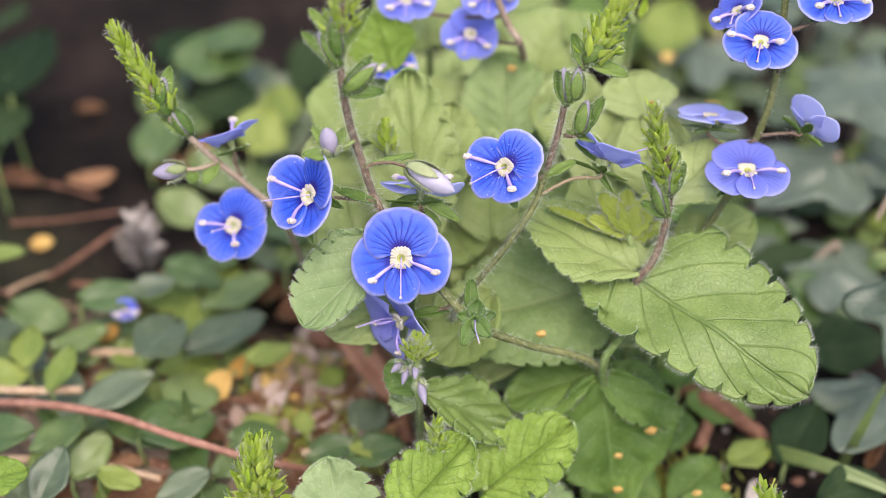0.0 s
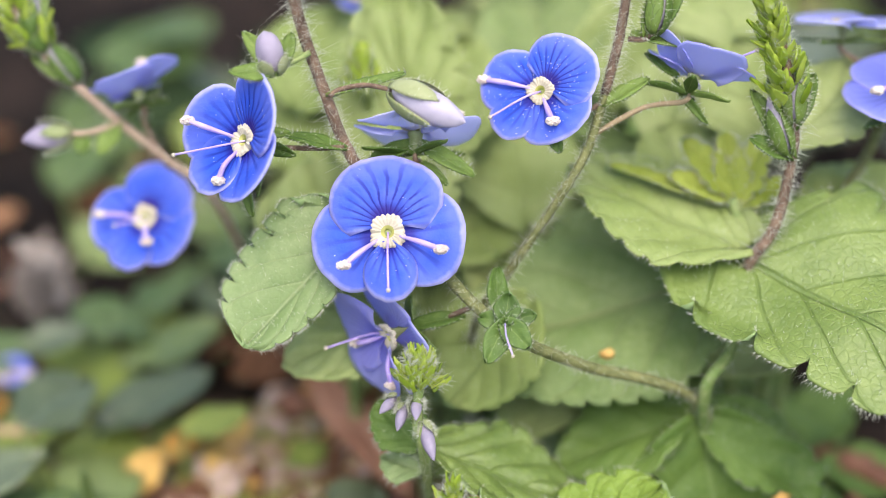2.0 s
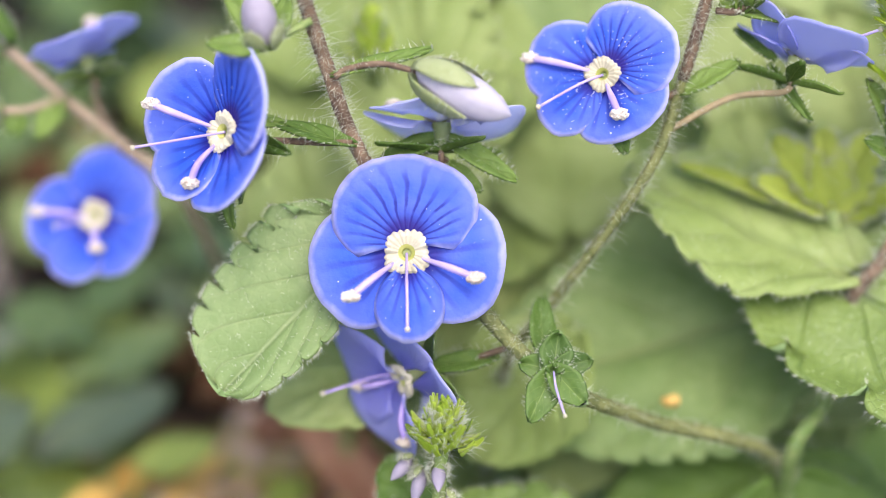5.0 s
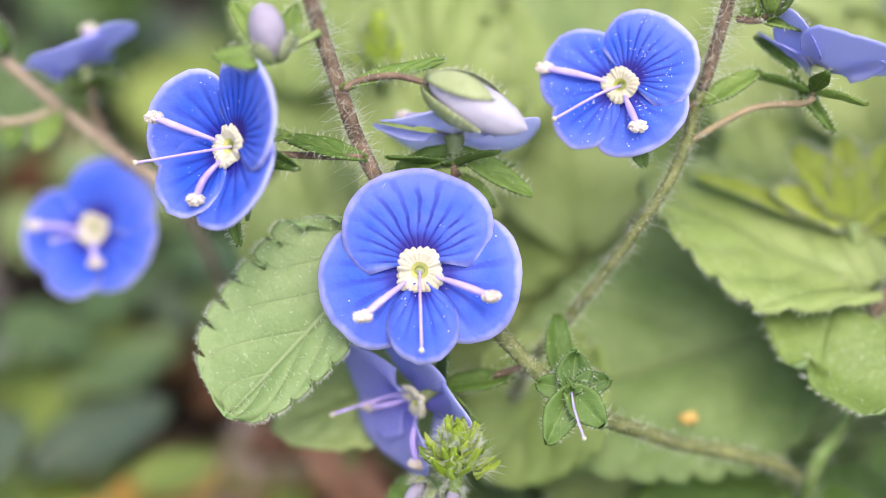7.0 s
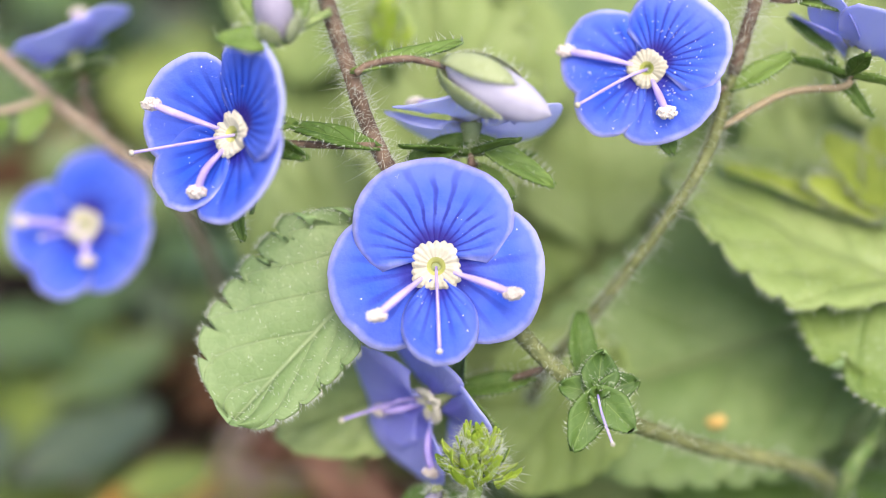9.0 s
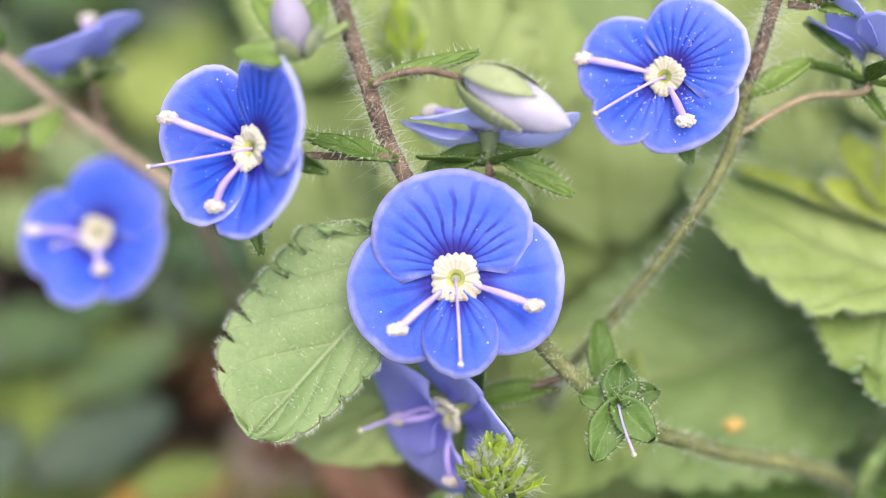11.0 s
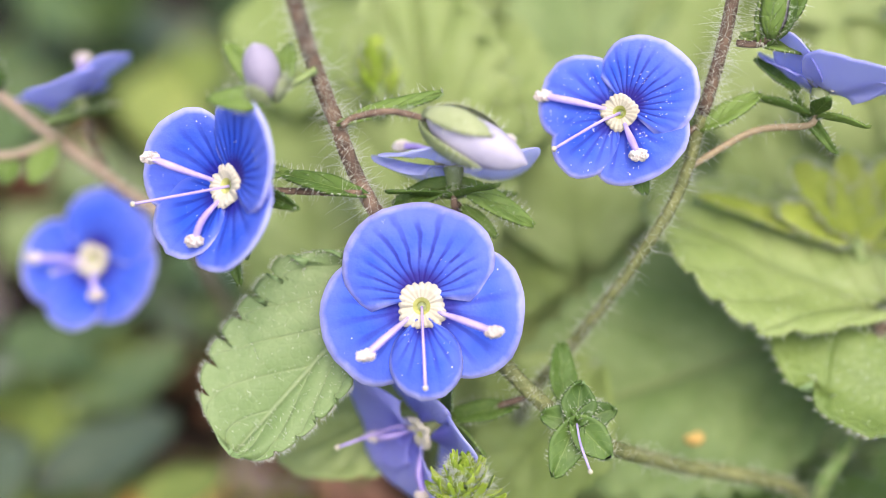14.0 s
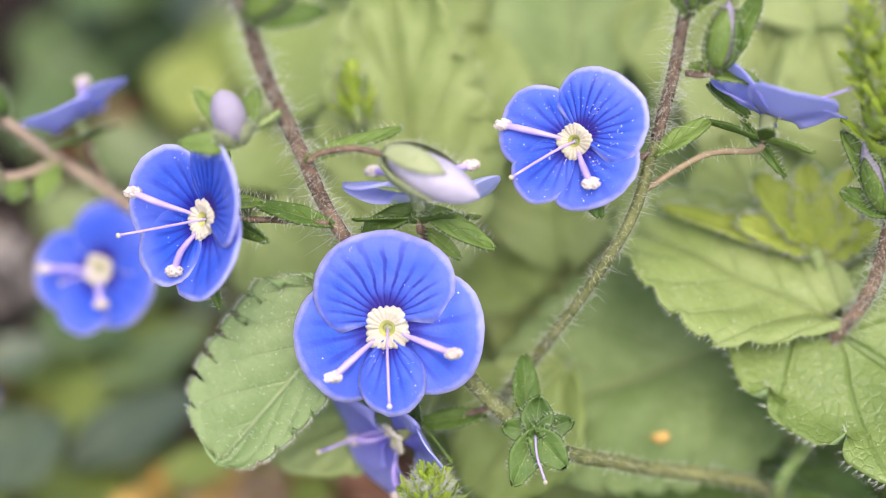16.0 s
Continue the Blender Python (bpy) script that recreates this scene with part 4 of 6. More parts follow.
for p, q, s in (((-24.98, 23.19, 31.96), (-28.11, 24.11, 34.02), 1), ((-24.49, 20.97, 28.05), (-24.90, 19.74, 27.39), 2), ((-21.93, 22.04, 28.41), (-23.51, 20.04, 27.12), 3), ((-27.05, 23.95, 34.57), (-30.22, 25.41, 36.73), 4), ((-27.63, 24.03, 35.35), (-26.81, 26.47, 39.20), 5)):
    leaf(c, p, q, (0.000, -0.447, 0.894), 0.9, SEPAL, 20, teeth=0, quilt=0.08, fold=0.4, seed=s + 40, nv=7)
spike(c, (-27.07, 23.80, 34.28), (-33.08, 28.01, 44.29), 3.2, 100, 9, 1.15, lean=0.85)

# ---- plant with the broad leaf and the bristly spike ----
d = thing("speedwell_plant", (25.85, 10.16, -8.20), "speedwell with a broad scalloped leaf and a bristly budding spike", "wildflower", "speedwell plants")
stem(d, [(25.76, 11.83, -10.50), (22.94, 3.88, 13.08), (25.09, 5.97, 16.58), (26.73, 9.12, 22.41)], 0.5, 0.5, STEM_GREEN, 12, 3.0, 0.5)
stem(d, [(26.36, 8.76, 22.05), (26.79, 8.88, 23.02), (28.31, 9.66, 25.22), (29.25, 11.06, 28.72), (29.67, 12.40, 32.18), (29.21, 13.27, 35.17), (28.51, 14.32, 38.34)], 0.44, 0.36, STEM, 13, 15.0, 0.85)
leaf(d, (26.30, 9.20, 22.45), (43.65, -6.75, 21.28), (-0.050, -0.341, 0.939), 9.0, LEAF_MID, 520, "broad scalloped green leaf with sunken veins", 0.6, 420, teeth=8, deep=0.24, slit=0.16, lean=0.05, quilt=0.17, ribs=5.0, fold=0.03, droop=0.05, cordate=0.42, ear=0.6, seed=3, fine=10, nv=41, wide=7.5, blunt=2.1, skew=0.22)
leaf(d, (26.40, 10.10, 22.83), (13.68, 16.40, 27.00), (0.100, -0.057, 0.993), 6.3, LEAF_LIT, 160, down=120, teeth=7, deep=0.2, quilt=0.3, fold=0.1, droop=0.08, seed=4, fine=7, nv=25)
leaf(d, (30.26, 16.92, 27.52), (37.82, 22.86, 31.31), (0.000, -0.141, 0.990), 4.4, LEAF_LIT, 60, teeth=7, deep=0.14, quilt=0.25, seed=5, fine=6)
for p, q, n, h, m, s in (
    ((25.72, 14.42, 23.63), (16.73, 16.42, 27.47), (0.100, 0.141, 0.985), 1.3, LEAF_YOUNG, 1), ((26.00, 14.54, 24.44), (22.49, 17.06, 28.40), (0.206, -0.438, 0.875), 1.6, LEAF_YOUNG, 2), ((26.13, 14.30, 24.21), (28.53, 17.21, 28.26), (-0.206, -0.438, 0.875), 1.7, LEAF_YOUNG, 3),
    ((26.13, 14.30, 24.21), (25.61, 17.75, 28.38), (0.000, -0.546, 0.838), 1.5, LEAF_YOUNG, 4), ((26.33, 14.07, 23.98), (29.82, 14.52, 25.85), (0.000, -0.251, 0.968), 1.4, LEAF_YOUNG, 5), ((25.87, 14.30, 24.21), (21.27, 14.92, 26.83), (0.000, -0.141, 0.990), 1.5, LEAF_YOUNG, 6)):
    leaf(d, p, q, n, h * 0.92, m, 160, teeth=5, deep=0.26, quilt=0.3, fold=0.28, seed=s + 50, nv=13, wide=3.4)
g = Geo()
tube(g, [(27.25, 11.18, 20.24), (26.52, 12.40, 22.30), (25.75, 13.62, 24.95)], 0.55, 0.4, 9)
part("shoot_stalk", g, [STEM_GREEN], d)
for foot, top, r, s in (((29.11, 11.44, 30.52), (27.73, 13.58, 34.06), 1.1, 1), ((29.60, 12.25, 32.74), (29.58, 13.93, 35.83), 1.0, 2)):
    bud(d, foot, top, r * 0.65, s, 0.85, sepal_mat=SEPAL)
for p, q, s in (((29.28, 11.43, 30.09), (26.55, 11.95, 31.74), 1), ((29.36, 11.31, 30.39), (26.80, 14.01, 34.50), 2), ((29.64, 12.25, 32.32), (31.07, 14.30, 35.49), 3), ((29.36, 12.32, 32.67), (27.95, 14.15, 35.62), 4), ((29.47, 12.47, 32.97), (30.38, 14.80, 36.69), 5)):
    leaf(d, p, q, (0.000, -0.447, 0.894), 0.8, SEPAL, 60, teeth=0, quilt=0.08, fold=0.4, seed=s + 60, nv=7)
spike(d, (29.30, 12.69, 33.61), (26.97, 15.59, 42.99), 2.8, 105, 10, 1.15, lean=0.8)

# ---- plant beside the ivy with several open flowers ----
e = thing("speedwell_plant", (36.98, 33.17, -8.20), "speedwell with several open blue flowers on a pale stem", "wildflower", "speedwell plants")
stem(e, [(37.39, 35.13, -10.50), (35.30, 19.26, 18.55), (37.92, 21.03, 23.86), (40.93, 23.49, 31.27), (42.47, 26.13, 36.03), (43.00, 28.74, 42.18), (43.09, 31.19, 47.45)], 0.45, 0.40, STEM_OLIVE, 15, 2.0, 0.5)
flower(e, (38.83, 16.91, 31.76), (0.060, -0.050, 0.997), 0, 4.9, "open violet-blue flower facing upwards", 0.08, 41, 0.06, PETAL_SIDE, stamens=((210, 0.7, 0.3), (-20, 0.75, 0.3)), stalk=[(39.90, 17.94, 28.55), (38.22, 19.04, 27.53)])
flower(e, (39.69, 24.39, 44.19), (-0.051, -0.300, 0.953), -12, 4.2, "open bright blue flower with a cream throat", 0.10, 42, 0.05, stamens=((185, 0.8, 0.3), (-5, 0.5, 0.3)), stalk=[(42.20, 24.67, 40.93), (42.08, 24.00, 40.26)])
flower(e, (37.74, 29.66, 44.51), (-0.577, -0.000, 0.816), 10, 3.3, "violet flower turned away", 0.22, 43, 0.08, PETAL_PALE, stalk=[(41.60, 26.74, 43.71), (42.22, 25.28, 43.66)])
flower(e, (47.85, 27.31, 47.82), (0.000, -0.182, 0.983), 0, 4.2, "open bright blue flower with a cream throat", 0.10, 44, 0.05, stalk=[(45.70, 26.43, 45.53), (42.30, 25.55, 44.64)])
flower(e, (35.38, 24.31, 33.50), (0.053, 0.447, 0.893), 8, 4.1, "pale violet flower seen edge-on", 0.15, 45, 0.08, PETAL_WHITISH, stamens=(), style=None, stalk=[(37.47, 21.90, 31.10), (40.23, 20.95, 32.97)])
flower(e, (46.30, 22.14, 34.16), (0.700, 0.639, 0.319), 20, 3.6, "pale violet flower seen from behind", 0.35, 46, 0.08, PETAL_WHITISH, stalk=[(44.13, 21.12, 33.85), (40.59, 20.94, 33.67)])

# ---- plants further back ----
f = thing("speedwell_plant", (16.88, 73.79, -8.20), "speedwell with small pale blue flowers", "wildflower", "speedwell plants")
stem(f, [(18.28, 74.90, -10.50), (14.17, 38.22, 31.85), (12.33, 38.25, 36.13), (11.04, 38.79, 39.49), (10.17, 39.52, 43.05)], 0.45, 0.40, STEM_FADED, 17, 1.0, 0.5)
flower(f, (7.75, 39.83, 33.46), (-0.104, -0.626, 0.773), -15, 3.6, "small pale blue open flower", 0.1, 51, 0.06, PETAL_SIDE, stalk=[(11.10, 39.99, 32.21), (13.44, 38.25, 33.30)], fine=False)
flower(f, (-0.14, 43.57, 35.79), (0.000, -0.359, 0.933), 0, 3.6, "small pale blue open flower", 0.15, 52, 0.06, PETAL_SIDE, stalk=[(5.55, 42.20, 34.42), (11.78, 38.97, 36.85)], fine=False)
flower(f, (10.15, 40.80, 38.68), (-0.206, -0.438, 0.875), 0, 3.6, "small pale blue open flower", 0.15, 53, 0.06, PETAL_SIDE, stalk=[(11.24, 38.55, 39.26)], fine=False)
k = thing("speedwell_plant", (-4.30, 67.82, -8.20), "speedwell with a half-hidden blue flower", "wildflower", "speedwell plants")
stem(k, [(-3.56, 70.22, -10.50), (-2.15, 38.85, 28.25)], 0.4, 0.35, STEM_GREEN, 18, 0)
flower(k, (-2.12, 38.96, 29.77), (0.218, -0.309, 0.926), 0, 3.4, "", 0.2, 54, 0.06, fine=False)

# ---- low budding shoot under the middle flower ----
h = thing("speedwell_plant", (1.73, 7.46, -8.20), "short speedwell shoot with a budding tip", "wildflower", "speedwell plants")
stem(h, [(1.70, 8.64, -10.50), (1.72, -1.53, 13.34), (1.37, -1.06, 17.35), (1.65, -0.50, 20.02)], 0.45, 0.4, STEM_GREEN, 19, 4.0, 0.6)
spike(h, (1.60, -0.52, 19.50), (1.73, 0.24, 22.17), 3.4, 125, 11, 0.78, lean=0.8)
for foot, top, r, s in (((1.75, -1.37, 17.04), (2.51, -4.04, 15.79), 0.62, 1), ((0.50, -0.39, 18.01), (-0.11, -2.13, 16.98), 0.5, 2), ((-0.13, 0.38, 18.07), (-1.37, -0.84, 17.57), 0.5, 3), ((1.38, -0.50, 18.61), (1.34, -2.47, 18.34), 0.5, 4)):
    bud(h, foot, top, r * 0.8, s, 0.35)
leaf(h, (1.43, 0.43, 13.18), (14.12, -1.71, 8.22), (0.000, -0.000, 1.000), 5.0, LEAF_MID, 160, teeth=7, deep=0.30, slit=0.18, lean=0.10, quilt=0.5, seed=70, fine=7, nv=21)
leaf(h, (1.26, -0.12, 13.33), (-1.75, 2.68, 15.43), (-0.207, -0.220, 0.953), 2.4, LEAF_SHADOW, 60, teeth=6, deep=0.15, quilt=0.25, seed=71, fine=6)
leaf(h, (1.43, -0.61, 11.44), (-1.67, 0.94, 11.57), (-0.207, -0.220, 0.953), 2.0, LEAF, 40, teeth=6, deep=0.15, quilt=0.25, seed=72, fine=6)


def shoot(base, tip, normal, half, mat, seed, hairs=80, words="", foot=None, **how):
    """A leafy shoot: one blade on a stalk that comes up from the ground."""
    base = V(base)
    root = V(foot) if foot else base + V((0, 4, 0))
    t = thing("speedwell_shoot", grounded(root), words or "scalloped green speedwell leaf on a short stalk", "leaf", "speedwell leaves")
    how = {"teeth": 8, "deep": 0.15, "quilt": 0.3, "fine": 7, "nv": 21, **how}
    stem(t, [grounded(root), root.lerp(base, 0.5) + V((0, 1, -base.z * 0.25)), base], 0.5, 0.4, STEM_GREEN, seed, 1.5, 0.5)
    leaf(t, base, tip, normal, half, mat, hairs, seed=seed, **how)
    return t


# leaves of the middle, near to far
shoot((0.48, 10.55, 29.95), (-10.96, 1.95, 22.27), (-0.150, -0.620, 0.770), 3.95, LEAF, 80, 420, hair_length=0.34, words="pale green scalloped leaf with deep teeth", deep=0.22, slit=0.13, lean=0.16, teeth=9, quilt=0.2, ribs=5.0, fine=14, nv=41, down=300, blunt=7.0, wide=3.6, skew=-0.36, cordate=0.05, fold=0.04, droop=0.03, wave=0.2)
shoot((1.19, 15.72, 20.67), (0.37, 29.15, 36.93), (0.000, -0.632, 0.775), 6.4, LEAF_LIT, 81, 60, deep=0.26, quilt=0.75, teeth=10, fine=9, nv=27)
shoot((28.00, 15.50, 17.00), (4.50, 9.00, 15.00), (0.060, -0.420, 0.905), 9.4, LEAF_SHADED, 82, 0, quilt=0.55, deep=0.10, teeth=12, fine=6, nv=29, cordate=0.05)
shoot((24.58, 17.97, 19.38), (21.48, 24.13, 24.84), (0.000, -0.359, 0.933), 5.4, LEAF_LIT, 141, 0, quilt=0.25, deep=0.12)
shoot((29.84, 21.76, 23.88), (27.84, 28.21, 30.33), (0.000, -0.447, 0.894), 5.2, LEAF_LIT, 142, 0, quilt=0.25, deep=0.12)
shoot((32.50, 15.95, 19.49), (41.54, 20.93, 21.64), (0.000, -0.251, 0.968), 5.0, LEAF_LIT, 143, 0, quilt=0.25, deep=0.12)
shoot((9.93, 11.07, 17.44), (3.21, 5.55, 12.62), (0.000, -0.359, 0.933), 5.2, LEAF_LIT, 145, 0, quilt=0.25, deep=0.12)
shoot((22.92, 5.49, 9.73), (25.49, -2.04, -2.74), (0.000, -0.182, 0.983), 9.5, LEAF_SHADOW, 83, 80, quilt=0.4)
shoot((22.84, 6.05, 9.59), (33.27, 3.95, 3.24), (0.207, -0.220, 0.953), 4.4, LEAF_SHADOW, 84, 60)
shoot((22.17, 6.05, 9.59), (11.58, 5.46, 6.16), (-0.100, -0.141, 0.985), 5.2, LEAF_SHADOW, 85, 60)
shoot((9.21, -7.68, 5.05), (19.05, -2.70, 11.44), (0.051, -0.359, 0.932), 4.9, LEAF_LIGHT, 86, 160, "bright green crinkled young leaf", quilt=0.8, ribs=7.0, deep=0.32, teeth=6, cordate=0.25, down=60, wide=3.6, blunt=3.2)
shoot((-0.51, -12.78, 7.02), (7.16, -8.26, 15.36), (-0.152, -0.451, 0.880), 4.6, LEAF_LIGHT, 87, 220, "bright green crinkled young leaf", quilt=0.8, ribs=7.0, deep=0.28, teeth=7, down=120, wide=3.6, blunt=3.0)
shoot((-6.56, -14.80, 2.88), (-8.36, -8.21, 11.59), (-0.101, -0.357, 0.929), 5.8, LEAF, 88, 160, quilt=0.4, deep=0.24, teeth=6, down=120)
shoot((17.30, -10.76, -2.98), (13.95, -5.41, 4.49), (0.101, -0.250, 0.963), 5.4, LEAF, 89, 100)
shoot((-5.16, 15.01, 18.54), (-7.28, 23.07, 23.78), (0.000, -0.359, 0.933), 5.0, LEAF_LIT, 90, 0, quilt=0.2, deep=0.1)
shoot((10.29, 20.21, 18.09), (9.63, 28.18, 24.64), (0.000, -0.359, 0.933), 6.0, LEAF_LIT, 91, 0, quilt=0.2, deep=0.1)
shoot((21.85, 24.54, 22.42), (25.25, 30.80, 28.67), (0.000, -0.359, 0.933), 5.2, LEAF_LIT, 92, 0, quilt=0.2, deep=0.1)
shoot((12.48, 31.40, 23.62), (11.83, 40.04, 30.85), (0.000, -0.403, 0.915), 6.2, LEAF_SHADED, 93, 0, quilt=0.2, deep=0.1)
shoot((19.42, 30.42, 22.64), (20.81, 37.78, 30.00), (0.101, -0.357, 0.929), 5.5, LEAF_LIT, 94, 0, quilt=0.2, deep=0.1)
shoot((-2.09, 37.78, 30.00), (-4.13, 41.88, 35.51), (-0.101, -0.357, 0.929), 4.6, LEAF_LIGHT, 95, 30)
shoot((4.17, 23.07, 23.78), (5.53, 31.76, 29.64), (0.000, -0.359, 0.933), 5.2, LEAF_LIT, 96, 0, quilt=0.2, deep=0.1)
shoot((27.98, 0.97, -1.15), (21.26, -1.31, -4.85), (0.000, -0.141, 0.990), 5.0, LEAF_SHADOW, 98, 0, quilt=0.2, deep=0.1)


shoot((1.03, 9.33, 18.24), (-9.12, 6.57, 16.31), (-0.050, -0.500, 0.865), 3.7, LEAF_LIT, 146, 0, quilt=0.3, deep=0.1)
shoot((13.21, 15.65, 10.37), (5.71, 21.51, 20.10), (0.000, -0.500, 0.866), 5.6, LEAF_LIT, 147, 0, quilt=0.3, deep=0.1)

# further leaves that close the middle of the patch
for base, tip, half, seed in (
    ((-5.51, 26.74, 20.38), (-11.19, 33.14, 23.95), 6.0, 110), ((7.60, 16.78, 11.83), (1.40, 15.51, 9.15), 5.5, 111), ((15.26, 25.51, 17.74), (20.27, 30.43, 19.82), 6.0, 112), ((2.77, 30.91, 23.13), (7.69, 40.42, 26.98), 7.0, 113), ((28.33, 26.74, 20.38), (32.05, 34.62, 25.43), 6.0, 114),
    ((16.29, 42.49, 26.22), (20.01, 49.66, 30.57), 7.0, 115), ((2.72, 44.51, 28.24), (-0.18, 53.23, 34.14), 7.0, 116), ((11.07, 18.44, 12.08), (16.65, 22.57, 14.79), 6.0, 117), ((13.78, 10.95, 6.00), (7.61, 13.56, 7.20), 5.5, 118), ((-8.27, 30.16, 23.80), (-5.00, 40.63, 28.61), 6.0, 119),
    ((19.20, 14.16, 10.62), (28.21, 14.84, 9.89), 6.0, 120), ((30.01, 11.56, 9.43), (24.67, 16.09, 12.56), 5.0, 121), ((-6.72, 20.21, 18.09), (-10.88, 23.83, 20.29), 4.6, 122), ((20.58, 44.00, 27.74), (27.22, 47.11, 28.02), 6.5, 123), ((10.52, 33.91, 20.48), (17.01, 36.93, 20.67), 7.0, 124)):
    shoot(base, tip, (0.000, -0.251, 0.968), half, LEAF_SHADED if seed in (112, 120, 124) else LEAF_LIT, seed, 0, quilt=0.2, deep=0.1, fine=5, nv=15)

for base, tip, half, seed in (((7.77, 17.65, 16.94), (4.68, 22.28, 18.75), 5.5, 130), ((30.32, 16.11, 16.82), (28.22, 22.21, 20.09), 5.5, 131), ((28.50, 30.49, 28.37), (27.33, 35.83, 30.88), 5.5, 132), ((5.82, 24.18, 17.82), (1.79, 27.49, 19.72), 5.0, 133)):
    shoot(base, tip, (0.000, -0.251, 0.968), half, LEAF_SHADED if seed == 131 else LEAF_LIT, seed, 0, quilt=0.2, deep=0.1, fine=5, nv=15)

# budding tips low in the foreground
for foot, top, wide, n, seed, size in (((-16.48, -10.17, 6.09), (-16.45, -6.88, 13.62), 6.5, 190, 21, 1.15), ((3.44, -7.99, 12.52), (3.95, -6.82, 16.51), 3.6, 50, 22, 0.8), ((41.19, -12.11, 5.57), (39.98, -10.73, 9.78), 4.0, 26, 23, 1.2), ((27.29, 38.49, 36.37), (24.70, 41.64, 42.35), 4.0, 20, 24, 1.2), ((-2.01, 21.07, 30.97), (-2.19, 22.90, 33.51), 2.2, 30, 25, 1.0)):
    t = thing("speedwell_tip", grounded(foot, 0, 4), "lime-green hairy budding tip of a speedwell", "shoot", "budding tips")
    stem(t, [grounded(foot, 0, 4), V(foot) + V((0, 1.5, -4)), foot, V(foot).lerp(V(top), 0.6)], 0.45, 0.3, STEM_GREEN, seed, 2.0, 0.5)
    spike(t, foot, top, wide, n, seed, size)


# ---- ground cover, litter and ivy ----
def cover_leaf(centre, along, half, length, mat, seed, words, tilt=(0.000, -0.141, 0.990), teeth=0, name="groundcover_leaf"):
    """A leaf of the low plants: centre of the blade, the way that its tip points, and its stalk to the soil."""
    c, way = V(centre), V(along).normalized()
    n = V(tilt)
    way = (way - n * way.dot(n)).normalized()
    base, tip = c - way * (length / 2), c + way * (length / 2)
    t = thing(name, grounded(base), words, "leaf", "ground cover leaves")
    g = Geo()
    tube(g, [grounded(base), base.lerp(V(grounded(base)), 0.4) - way * 0.5, base - n * 0.2], 0.30, 0.22, 8)
    part("leaf_stalk", g, [STEM_GREEN], t)
    leaf(t, base, tip, n, half, mat, 0, teeth=teeth, deep=0.12, quilt=0.12, fold=0.15, droop=0.12, wave=0.4, seed=seed, nv=11, blunt=2.0)
    return t


